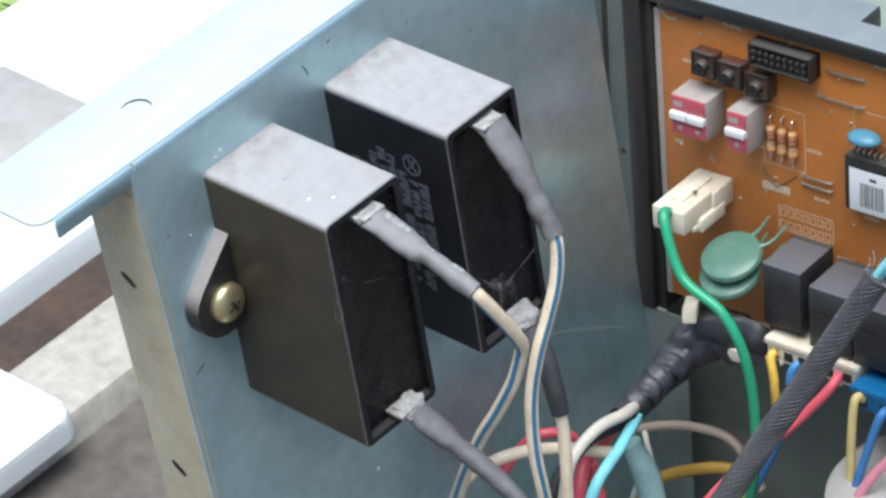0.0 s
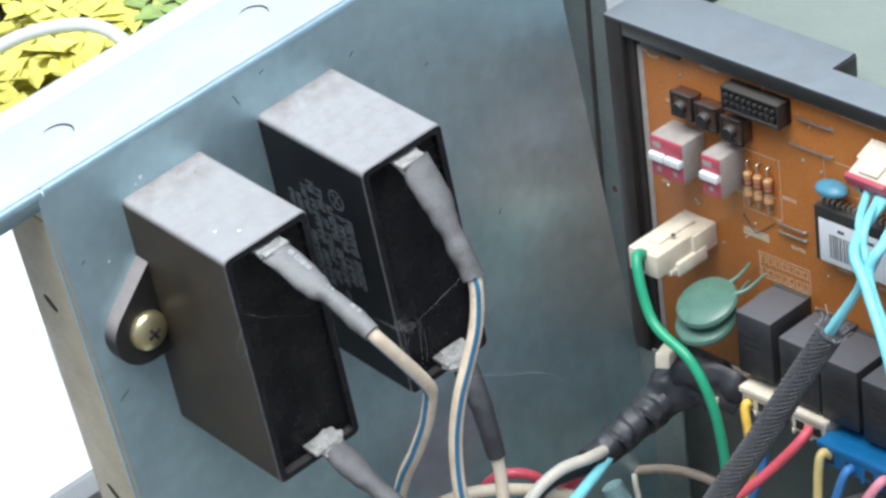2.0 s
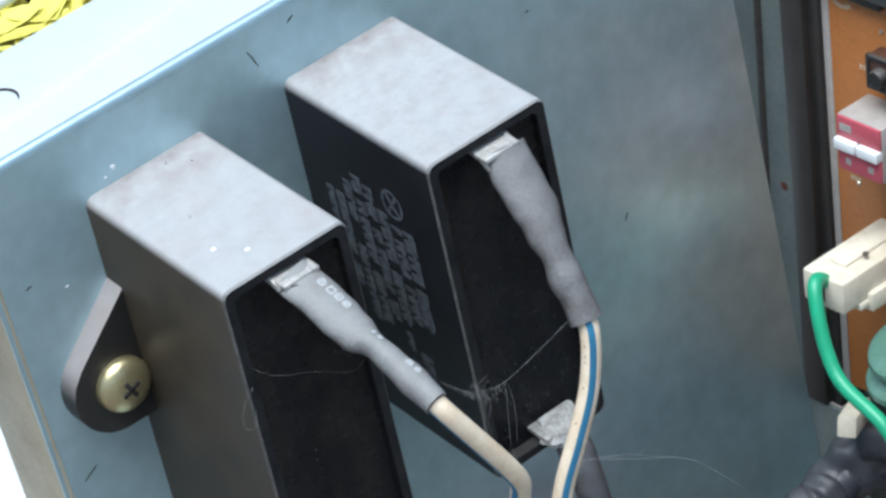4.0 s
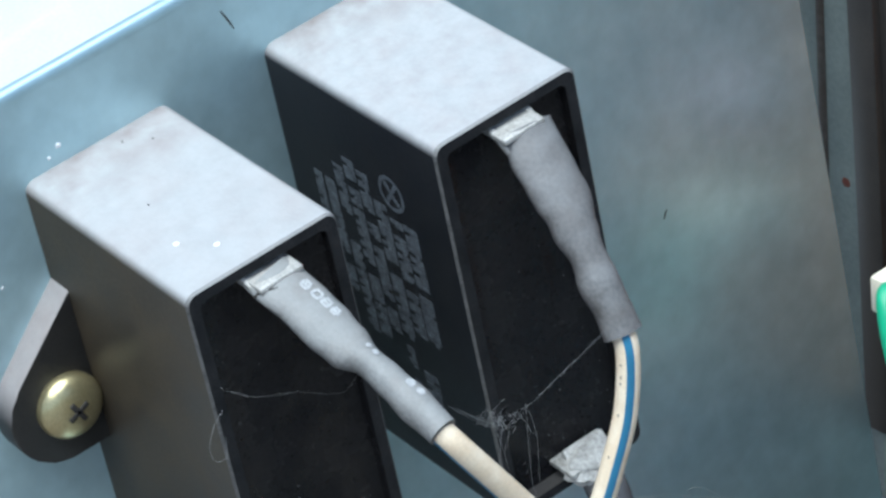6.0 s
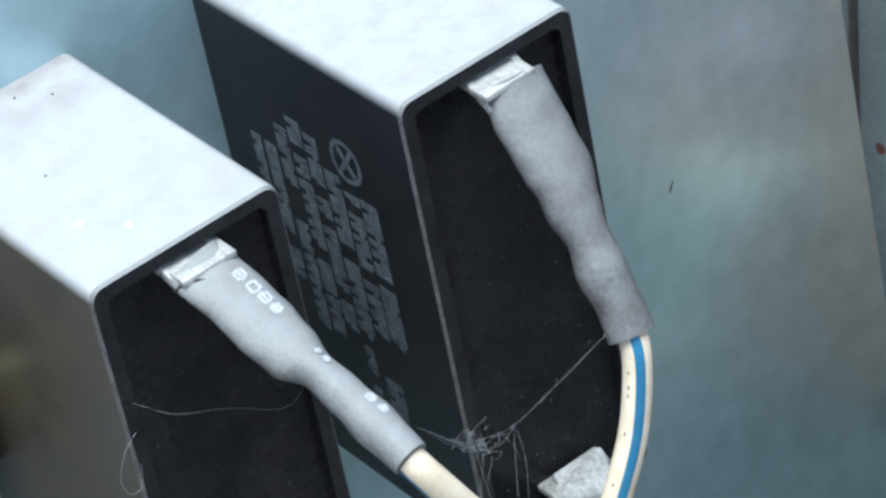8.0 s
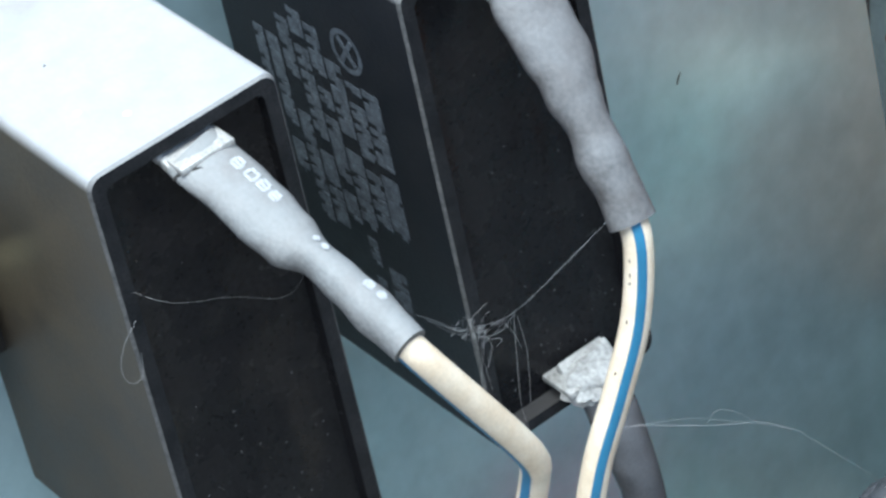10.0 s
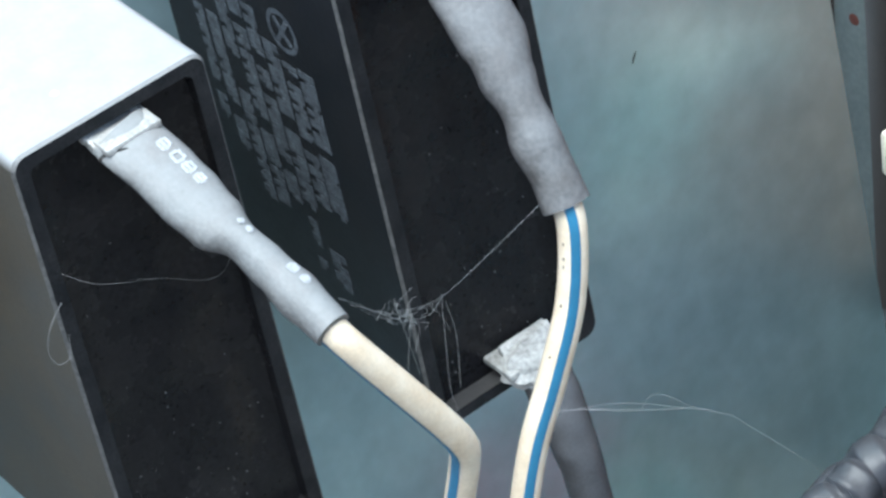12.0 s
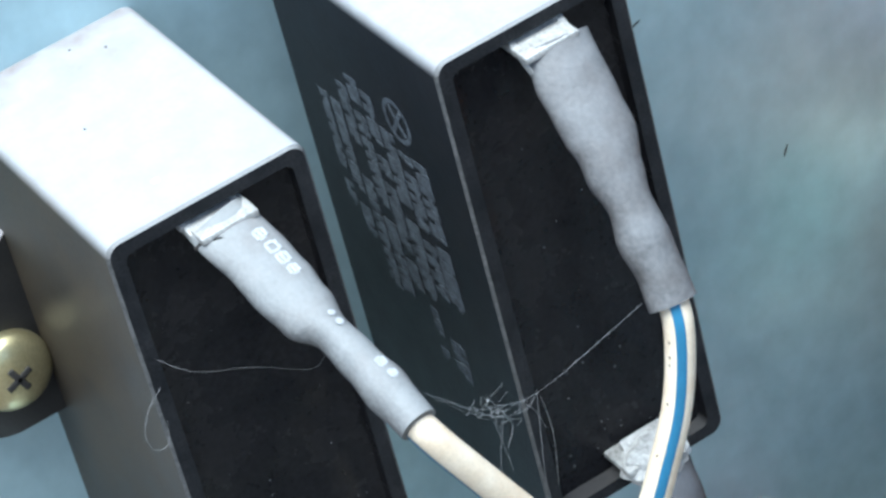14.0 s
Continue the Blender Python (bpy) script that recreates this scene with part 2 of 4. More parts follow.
GREY_CAN = shade("grey_can", (0.60, 0.58, 0.55), 0.4, 0, (0.40, 0.38, 0.35), 70, 0.5, 1500, 0.08, 0.05, None, (0.32, 0.31, 0.30), 0.6)
SAGE = shade("sage_painted_sheet", (0.27, 0.31, 0.27), 0.55, 0, (0.22, 0.26, 0.23), 30, 0.5, 1200, 0.04, 0.04, 200)
BRAID = shade("black_braided_sleeve", (0.035, 0.036, 0.040), 0.6, 0, (0.05, 0.05, 0.055), 300, 0.5, 1600, 0.5, 0.8, 1100,
              (0.13, 0.13, 0.14), 0.5)
WEAVE = shade("grey_woven_yarn", (0.085, 0.088, 0.092), 0.55, 0, (0.05, 0.05, 0.055), 500, 0.5, 2500, 0.3, 0.0)
WEB = shade("cobweb_silk", (0.40, 0.40, 0.40), 0.6)
CONCRETE = shade("pale_concrete", (0.50, 0.47, 0.42), 0.85, 0, (0.36, 0.33, 0.29), 14, 0.5, 160, 0.15, 0.4, 120)
SOIL = shade("brown_ground", (0.15, 0.13, 0.115), 0.9, 0, (0.09, 0.078, 0.068), 9, 0.5, 120, 0.2, 0.5, 90)
WHITE_PAINT = shade("white_painted_panel", (0.70, 0.73, 0.74), 0.4, 0, (0.58, 0.61, 0.62), 12, 0.4, 600, 0.03, 0.03)
# dark brown for the stone and for the shade in the gap
GAP_SHADE_AND_STONE = shade("gap_shade_and_stone", (0.035, 0.028, 0.024), 0.8, 0, (0.10, 0.06, 0.04), 20, 0.5, 200, 0.2, 0.2)
LEAF_YELLOW = shade("yellow_leaf", (0.78, 0.70, 0.12), 0.5, 0, (0.66, 0.68, 0.22), 12, 0.5, 200, 0.15, 0.1)
LEAF_BED = shade("lower_leaves", (0.58, 0.54, 0.12), 0.6, 0, (0.22, 0.30, 0.08), 30, 0.6, 300, 0.3, 0.6, 120)
LEAF_GREEN = shade("green_leaf", (0.34, 0.46, 0.15), 0.5, 0, (0.24, 0.34, 0.10), 14, 0.5, 200, 0.15, 0.1)


# ---- building helpers; meshes are drawn in millimetres ----
def thing(name, label, category, m=None, group="", kind=""):
    ob = new(name)
    ob.empty_display_size = 0.01
    if m is not None:
        ob.matrix_world = m
    return tagged(ob, label, category, group, kind)


def mesh_of(name, bm, material, smooth=False):
    me = bpy.data.meshes.new(name)
    bmesh.ops.scale(bm, vec=(0.001, 0.001, 0.001), verts=bm.verts)
    bmesh.ops.recalc_face_normals(bm, faces=bm.faces)
    bm.to_mesh(me)
    bm.free()
    for mt in (material if isinstance(material, (list, tuple)) else [material]):
        me.materials.append(mt)
    if smooth:
        me.shade_smooth()
        me.set_sharp_from_angle(angle=radians(38))
    return me


def part(name, bm, material, parent, label="", smooth=True):
    ob = new(name, mesh_of(name, bm, material, smooth))
    ob.parent = parent
    return tagged(ob, label)


def single(name, bm, material, label, category, m=None, group="", kind="", smooth=True):
    ob = new(name, mesh_of(name, bm, material, smooth))
    if m is not None:
        ob.matrix_world = m
    return tagged(ob, label, category, group, kind)


def box(x0, x1, y0, y1, z0, z1, bevel=0.0, bm=None, seg=2):
    """A box with rounded edges, in millimetres."""
    own = bmesh.new()
    bmesh.ops.create_cube(own, size=1)
    for v in own.verts:
        v.co = Vector(((x0 + x1) / 2 + v.co.x * (x1 - x0), (y0 + y1) / 2 + v.co.y * (y1 - y0), (z0 + z1) / 2 + v.co.z * (z1 - z0)))
    if bevel:
        bmesh.ops.bevel(own, geom=own.edges[:], offset=bevel, segments=seg, affect="EDGES", profile=0.5)
    if bm is None:
        return own
    return merge(bm, own)


def merge(bm, other):
    me = bpy.data.meshes.new("scratch")
    other.to_mesh(me)
    other.free()
    bm.from_mesh(me)
    bpy.data.meshes.remove(me)
    return bm


def curve_points(points, steps=8):
    """A smooth line through the points (Catmull-Rom)."""
    p = [Vector(q) for q in points]
    if len(p) == 2:
        return [p[0].lerp(p[1], i / steps) for i in range(steps + 1)]
    p = [p[0] * 2 - p[1]] + p + [p[-1] * 2 - p[-2]]
    out = []
    for i in range(1, len(p) - 2):
        a, b, c, d = p[i - 1:i + 3]
        for s in range(steps):
            t = s / steps
            out.append(0.5 * (2 * b + (c - a) * t + (2 * a - 5 * b + 4 * c - d) * t * t + (3 * b - a - 3 * c + d) * t ** 3))
    out.append(p[-2])
    return out


def spread(values, count):
    k = len(values) - 1
    out = []
    for i in range(count):
        s = i / (count - 1) * k
        j = min(int(s), k - 1)
        f = s - j
        f = f * f * (3 - 2 * f)
        out.append(values[j] * (1 - f) + values[j + 1] * f)
    return out


def tube(points, wide, deep=None, side=(0, 1, 0), seg=14, steps=8, arc=None, bumps=0.0, bump_size=0.25, bm=None):
    """A rod along a smooth line. wide and deep: half widths along the line, across 'side' and square to it.
    arc: (from, to) in degrees about the line, for a strip."""
    line = curve_points(points, steps)
    n = len(line)
    wide = spread(list(wide), n) if isinstance(wide, (list, tuple)) else [wide] * n
    deep = wide if deep is None else (spread(list(deep), n) if isinstance(deep, (list, tuple)) else [deep] * n)
    bm = bm or bmesh.new()
    rings, s = [], Vector(side)
    for i, c in enumerate(line):
        d = (line[min(i + 1, n - 1)] - line[max(i - 1, 0)]).normalized()
        a = (s - d * s.dot(d)).normalized()
        b = d.cross(a)
        s = a
        ring = []
        for k in range(seg if arc is None else seg + 1):
            w = 2 * math.pi * k / seg if arc is None else radians(arc[0] + (arc[1] - arc[0]) * k / seg)
            v = a * math.cos(w) * wide[i] + b * math.sin(w) * deep[i]
            if bumps:
                v *= 1 + bumps * noise.noise((c + v) * bump_size)
            ring.append(bm.verts.new(c + v))
        rings.append(ring)
    for r, q in zip(rings, rings[1:]):
        for k in range(len(r) if arc is None else len(r) - 1):
            j = (k + 1) % len(r)
            bm.faces.new((r[k], r[j], q[j], q[k]))
    if arc is None:
        bm.faces.new(rings[0][::-1])
        bm.faces.new(rings[-1])
    return bm


def slab(outline, axis, a, b, bevel=0.0):
    """An outline in the plane square to axis, thickened from a to b."""
    order = {"x": lambda p, q, h: (h, p, q), "y": lambda p, q, h: (p, h, q), "z": lambda p, q, h: (p, q, h)}[axis]
    bm = bmesh.new()
    low = [bm.verts.new(order(p, q, a)) for p, q in outline]
    high = [bm.verts.new(order(p, q, b)) for p, q in outline]
    bm.faces.new(low)
    top = bm.faces.new(high)
    for i in range(len(low)):
        j = (i + 1) % len(low)
        bm.faces.new((low[i], low[j], high[j], high[i]))
    if bevel:
        bmesh.ops.bevel(bm, geom=top.edges[:], offset=bevel, segments=2, affect="EDGES", profile=0.5)
    return bm


def rounded(x0, x1, y0, y1, r, k=5):
    """The outline of a rectangle with round corners."""
    out = []
    for cx, cy, a in ((x1 - r, y1 - r, 0), (x0 + r, y1 - r, 90), (x0 + r, y0 + r, 180), (x1 - r, y0 + r, 270)):
        for i in range(k + 1):
            w = radians(a + 90 * i / k)
            out.append((cx + r * math.cos(w), cy + r * math.sin(w)))
    return out


def lathe(profile, seg=28, bm=None):
    """A turned shape about z from (radius, height) pairs."""
    bm = bm or bmesh.new()
    rings = [[bm.verts.new((r * math.cos(2 * math.pi * k / seg), r * math.sin(2 * math.pi * k / seg), z)) for k in range(seg)] for r, z in profile]
    for a, b in zip(rings, rings[1:]):
        for k in range(seg):
            bm.faces.new((a[k], a[(k + 1) % seg], b[(k + 1) % seg], b[k]))
    bm.faces.new(rings[0][::-1])
    bm.faces.new(rings[-1])
    return bm


def turn(bm, m):
    bmesh.ops.transform(bm, matrix=m, verts=bm.verts)
    return bm


MM = 0.001
TOP = 600.0      # height of the capacitors' tops above the ground, mm


# ---- the metal cabinet ----
def sheet_plate():
    """The upright plate that carries the capacitors, with its folded edges."""
    cab = thing("mounting_plate", "blue-grey galvanized sheet plate with folded edges inside an opened cabinet", "metal plate", kind="structure")
    part("wall", box(-1.2, 0, -22.5, 145.8, 2, 614.2, 0.25), ZINC, cab)
    # top edge: a rounded fold into the level flange
    fold = bmesh.new()
    prof = [(0.02, 614.0), (-0.1, 614.9), (-0.55, 615.6), (-1.2, 615.92), (-1.9, 616.0)]
    rows = [[fold.verts.new((x, y, z)) for x, z in prof] for y in (-20.5, 152)]
    for k in range(len(prof) - 1):
        fold.faces.new((rows[0][k], rows[0][k + 1], rows[1][k + 1], rows[1][k]))
    part("fold", fold, ZINC, cab)
    part("flange", slab([(-31, -52)] + [(-6.7 + 5 * math.cos(radians(a)), -47 + 5 * math.sin(radians(a))) for a in range(-90, 1, 15)] + [(-1.7, 152), (-31, 152)], "z", 615.2, 616.0, 0.12), ZINC_PALE, cab, "pale level flange along the top edge")
    part("lip", box(-1.0, -0.2, -47.5, -21.5, 610.5, 614.4, 0.2), ZINC, cab)
    lipfold = bmesh.new()
    rows = [[lipfold.verts.new((x, y, z)) for x, z in prof] for y in (-47.5, -21.0)]
    for k in range(len(prof) - 1):
        lipfold.faces.new((rows[0][k], rows[0][k + 1], rows[1][k + 1], rows[1][k]))
    part("fold", lipfold, ZINC, cab)
    # side return, folded back
    part("side_flange", box(-22, -0.6, -22.2, -21.0, 2, 606, 0.2), ZINC_EDGE, cab, "cream-coloured folded side edge")
    edge = tube([(-0.7, -21.4, 4), (-0.7, -21.4, 300), (-0.7, -21.4, 606)], 0.8, seg=10, steps=2, side=(1, 0, 0))
    part("side_fold", edge, ZINC_EDGE, cab)
    for z in (575, 510, 440):
        part("screw_hole", slab([(-13 + 2.3 * math.cos(w) - 0.9 * math.sin(w), z + 1.6 * math.sin(w) - 1.1 * math.cos(w)) for w in
                                 [2 * math.pi * i / 12 for i in range(12)]], "y", -22.5, -22.0), SLOT, cab)
    part("corner_tab", box(-20, -1.4, -22.0, -20.7, 606.2, 615.0, 0.2), ZINC_EDGE, cab)
    # punched half-moon slits in the flange
    for y in (-4, 60, 124):
        arc = bmesh.new()
        inner, outer = [], []
        for i in range(13):
            w = radians(55 + 150 * i / 12)
            t = 0.75 * math.sin(math.pi * i / 12) + 0.08
            inner.append(arc.verts.new((-17 + 4.2 * math.cos(w), y + 4.2 * math.sin(w), 616.1)))
            outer.append(arc.verts.new((-17 + (4.2 + t) * math.cos(w), y + (4.2 + t) * math.sin(w), 616.1)))
        for i in range(12):
            arc.faces.new((inner[i], inner[i + 1], outer[i + 1], outer[i]))
        part("slit", arc, SLOT, cab, "dark half-moon slit", smooth=False)
    # scratches and specks on the plate
    for y, z, ln, tilt in ((48.6, 611.5, 1.8, 30), (39.1, 608, 4.4, -70), (-16.4, 546.4, 4.0, 30), (92, 560, 1.6, 20), (76, 601, 1.8, 30),
                           (110, 528, 2.0, 60), (-16, 590, 1.4, 15), (16, 511, 2.0, 45), (98, 585, 1.2, 10)):
        s = bmesh.new()
        a = radians(tilt)
        d, q = Vector((0, math.cos(a), math.sin(a))), Vector((0, -math.sin(a), math.cos(a)))
        c = Vector((0.03, y, z))
        for f in range(5):
            u = (f / 4 - 0.5) * ln
            h = 0.22 * math.sin(math.pi * (f + 0.3) / 4.6) + 0.04
            s.verts.new(c + d * u + q * h)
        for f in range(4, -1, -1):
            u = (f / 4 - 0.5) * ln
            s.verts.new(c + d * u - q * 0.08)
        s.verts.ensure_lookup_table()
        s.faces.new(s.verts[:])
        part("scratch", s, SLOT, cab, smooth=False)
    for y, z, r in ((6.6, 603.4, 0.5), (4.6, 602.2, 0.3), (33.9, 474, 0.7), (-9, 586, 0.3)):
        part("fleck", turn(lathe([(r, 0), (r * 0.6, 0.15)], 10), Matrix.Translation((0, y, z)) @ pose(0, 0, 0, 0, 90)), WHITE_FLECK, cab, "pale fleck of dirt")
    return cab


sheet_plate()

# a panel closes the cabinet under the board
BACK = Matrix.Translation((0, 0.176, 0.557)) @ pose(0, 0, 0, -6.8, 0, 6.2)
back = thing("back_panel", "grey-green sheet metal panel behind the wiring", "metal panel", BACK, kind="structure")
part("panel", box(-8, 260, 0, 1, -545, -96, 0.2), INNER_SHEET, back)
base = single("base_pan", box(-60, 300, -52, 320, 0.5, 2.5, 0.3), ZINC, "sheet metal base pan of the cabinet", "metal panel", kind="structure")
# added wall, out of view: keeps low side light off the plate
single("side_wall", box(262, 263, -10, 146, 2, 450, 0.3), INNER_SHEET, "unseen grey-green wall added to block light from the side", "metal panel", kind="structure")
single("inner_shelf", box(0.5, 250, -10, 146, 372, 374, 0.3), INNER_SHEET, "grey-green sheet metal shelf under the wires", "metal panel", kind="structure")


# ---- capacitors ----
DEEP, THICK, TALL = 44.2, 26.6, 71.6
LEAN = 0.026     # the cases hang a little out of plumb


def mounting_ear(cap):
    """The ear at a capacitor's foot and its cross-head screw."""
    cy, cz, r = -6.6, -36.0, 9.6
    pts = [(0.4, -16.5)] + [(cy + r * math.cos(radians(a)), cz + r * math.sin(radians(a))) for a in range(132, 272, 10)] + [(0.4, cz - r)]
    ear = slab(pts, "x", 0, 5.0, 0.22)
    part("mounting_ear", ear, EAR, cap)
    screw = lathe([(5.5, 0), (5.55, 0.9), (5.3, 1.7), (4.5, 2.5), (3.1, 3.05), (1.5, 3.3), (0.4, 3.35)])
    turn(screw, Matrix.Translation((5.0, cy + 0.4, cz + 0.3)) @ Euler((0, radians(90), 0)).to_matrix().to_4x4())
    head = part("screw", screw, BRASS, cap, "yellowed zinc cross-head screw")
    cross = box(7.6, 8.55, cy + 0.4 - 0.45, cy + 0.4 + 0.45, cz + 0.3 - 2.0, cz + 0.3 + 2.0, 0.15)
    box(7.6, 8.55, cy + 0.4 - 2.0, cy + 0.4 + 2.0, cz + 0.3 - 0.45, cz + 0.3 + 0.45, 0.15, cross)
    turn(cross, Matrix.Translation((0, cy + 0.4, cz + 0.3)) @ pose(0, 0, 0, 24) @ Matrix.Translation((0, -cy - 0.4, -cz - 0.3)))
    part("cross_recess", cross, SLOT, head)


def capacitor(m, marked):
    """A box-shaped motor capacitor, its open face filled with resin."""
    cap = thing("motor_capacitor", "black box capacitor, dusty grey top, " + ("faded print on side" if marked else "screwed on by its ear"),
                "capacitor", m, "capacitors on the plate")
    bm = bmesh.new()
    ro = rounded(0, THICK, -TALL, 0, 1.9, 5)
    rm = rounded(0.35, THICK - 0.35, -TALL + 0.35, -0.35, 1.7, 5)
    ri = rounded(2.1, THICK - 2.1, -TALL + 2.1, -2.1, 1.2, 5)
    rings = [[bm.verts.new((x, y, z)) for y, z in ring] for x, ring in
             ((0, ro), (DEEP - 0.4, ro), (DEEP, rm), (DEEP, ri), (DEEP - 5.0, ri))]
    for a, b in zip(rings, rings[1:]):
        for k in range(len(a)):
            j = (k + 1) % len(a)
            f = bm.faces.new((a[k], a[j], b[j], b[k]))
            f.material_index = 1 if b is rings[4] else 2 if b is rings[3] else 3 if b is rings[2] else 0
    bm.faces.new(rings[0])
    bm.faces.new(rings[-1]).material_index = 1
    for v in bm.verts:
        v.co.y += LEAN * v.co.z
    part("housing", bm, [CASE_DARK if marked else CASE, RESIN, RIM, RIM_EDGE], cap)
    # resin fill, slightly sunk and uneven, creeping up at the walls
    res = bmesh.new()
    nx, ny = 12, 26
    grid = [[res.verts.new((DEEP - 2.6 + 1.0 * (max(0, abs(i / nx - 0.5) * 2 - 0.72) ** 1.5) * 4 + 0.35 * noise.noise((i * 0.5, j * 0.4, marked * 7)),
                            2.05 + (THICK - 4.1) * i / nx, -2.05 - (TALL - 4.1) * j / ny)) for j in range(ny + 1)] for i in range(nx + 1)]
    for i in range(nx):
        for j in range(ny):
            res.faces.new((grid[i][j], grid[i + 1][j], grid[i + 1][j + 1], grid[i][j + 1]))
    for v in res.verts:
        v.co.y += LEAN * v.co.z
    part("resin_fill", res, RESIN, cap, "glossy black resin with dust")
    # pale dust specks on the resin and flecks along the worn front edges
    dr = random.Random(21 + marked)
    specks = bmesh.new()
    for k in range(70):
        if k < 46:
            c, r = Vector((DEEP - 2.2, dr.uniform(3, THICK - 3), -TALL + dr.uniform(2, 1 + 67 * dr.random() ** 0.8))), dr.uniform(0.05, 0.15)
            c.y += LEAN * c.z
        else:
            c, r = Vector((DEEP - 0.15, 0.2, -dr.uniform(2, TALL - 2))), dr.uniform(0.05, 0.13)
            c.y += LEAN * c.z
        ring = [specks.verts.new(c + Vector((0.05, r * math.cos(w) * dr.uniform(0.6, 1.3), r * math.sin(w) * dr.uniform(0.6, 1.6)))) for w in (0, 1.05, 2.1, 3.14, 4.2, 5.24)]
        tip = specks.verts.new(c + Vector((0.16, 0, 0)))
        for i in range(6):
            specks.faces.new((ring[i], ring[(i + 1) % 6], tip))
    tagged(part("dust_speck", specks, DUST, cap, "pale dust specks"), kind="stuff")
    if not marked:
        mounting_ear(cap)
    # blade terminals
    for z in (-3.6, -TALL + 4.4):
        part("terminal", box(DEEP - 4, DEEP + 3.2, 10.3 + LEAN * z, 17.9 + LEAN * z, z - 0.5, z + 0.5, 0.2), TIN, cap, "tinned blade terminal")
    if not marked:
        for x, y in ((32.0, 6.8), (37.0, 10.6), (20.5, 9.5), (6.5, 19.5), (3.2, 16.0)):
            speck = lathe([(0.5 if x > 30 else 0.17, 0), (0.34 if x > 30 else 0.11, 0.1)], 12)
            turn(speck, Matrix.Translation((x, y, 0)))
            part("speck", speck, WHITE_FLECK if x > 30 else SLOT, cap)
    return cap


capacitor(Matrix.Translation((0, -0.0007, TOP * MM + 0.0004)), False)
cap_b = capacitor(Matrix.Translation((0, 0.0437, TOP * MM + 0.0004)), True)


def marking(cap):
    """The faded print on a capacitor's flank: a ring mark and rows that run down, none of it legible."""
    y0, y1 = -0.06, -0.02
    ring = bmesh.new()
    cx, cz = 29.4, -14.6
    n = 24
    a, b = [[ring.verts.new((cx + r * math.cos(2 * math.pi * i / n), y0, cz + r * math.sin(2 * math.pi * i / n))) for i in range(n)]
            for r in (2.5, 3.3)]
    for i in range(n):
        ring.faces.new((a[i], a[(i + 1) % n], b[(i + 1) % n], b[i]))
    for lift, ang in enumerate((52, 128)):
        bar = box(-2.3, 2.3, y0 - 0.012 * (lift + 1), y1, -0.4, 0.4)
        turn(bar, Matrix.Translation((cx, 0, cz)) @ pose(0, 0, 0, 0, ang, 0))
        merge(ring, bar)
    for v in ring.verts:
        v.co.y += LEAN * v.co.z
    part("ring_mark", ring, PRINT, cap, "faded round mark", smooth=False)
    rnd = random.Random(11)
    for x, top, low, wide in ((32.6, -19.5, -41.5, 3.5), (28.9, -19.8, -42.0, 3.2), (25.2, -18.0, -43.0, 3.3), (21.6, -14.0, -44.0, 2.9),
                              (18.2, -13.0, -46.0, 3.0), (14.8, -15.5, -46.5, 2.7), (11.4, -17.5, -41.0, 2.6), (8.2, -19.5, -36.0, 2.2),
                              (29.0, -47.5, -55.0, 3.6), (24.6, -46.0, -53.0, 2.0)):
        row = bmesh.new()
        z = top
        while z > low:
            h = rnd.uniform(1.3, 2.4)
            if rnd.random() < 0.86:
                kind = rnd.random()
                box(x - wide / 2, x + wide / 2, y0, y1, z - h * 0.6, z, 0, row)
                if kind < 0.65:
                    box(x - wide / 2 + rnd.choice((0, 0.5)) * wide, x - wide / 2 + rnd.choice((0.6, 0.8, 1.0)) * wide, y0 - 0.012, y1 + 0.004, z - h, z - h * 0.3, 0, row)
                if kind > 0.4:
                    box(x - wide * 0.1, x + wide * 0.5, y0 - 0.024, y1 + 0.008, z - h, z - h * 0.7, 0, row)
            z -= h + 0.12
        for v in row.verts:
            v.co.y += LEAN * v.co.z
        tagged(part("faded_print", row, PRINT, cap, "faded illegible print", smooth=False), kind="stuff")


marking(cap_b)


# ---- sleeves and wires at the capacitors ----
def receptacle(at, lean, parent):
    """A crimped receptacle on a blade, folded from thin metal."""
    bm = box(-1.6, 4.6, -3.6, 3.6, -0.8, 0.6, 0.3)
    box(-1.2, 1.4, 2.8, 3.9, -0.5, 0.95, 0.3, bm)
    box(-1.4, 0.8, -3.9, -2.9, -0.5, 0.85, 0.3, bm)
    turn(bm, Matrix.Translation(at) @ pose(0, 0, 0, 0, lean[0], lean[1]))
    part("receptacle", bm, TIN, parent, "crimped tinned receptacle")


def cable_with_sleeve(label, start, lean, sleeve, wide, deep, wire, radius, stripe=None, sleeve_mat=None, bumps=0.07):
    ob = thing("sleeved_wire", label, "wire", None, "wires on the capacitors")
    receptacle(start, lean, ob)
    part("shrink_sleeve", tube(sleeve, wide, deep, (0, 1, 0), 22, 10, None, bumps, 0.30), sleeve_mat or SLEEVE, ob, "wrinkled grey shrink sleeve")
    part("insulation", tube(wire, radius, None, (0, 1, 0), 16, 10), CREAM, ob, "cream insulation")
    if stripe:
        for side, half in stripe:
            part("stripe", tube(wire, radius * 1.02, None, side, 6, 10, (-half, half)), BLUE_STRIPE, ob, "blue stripe")
    return ob


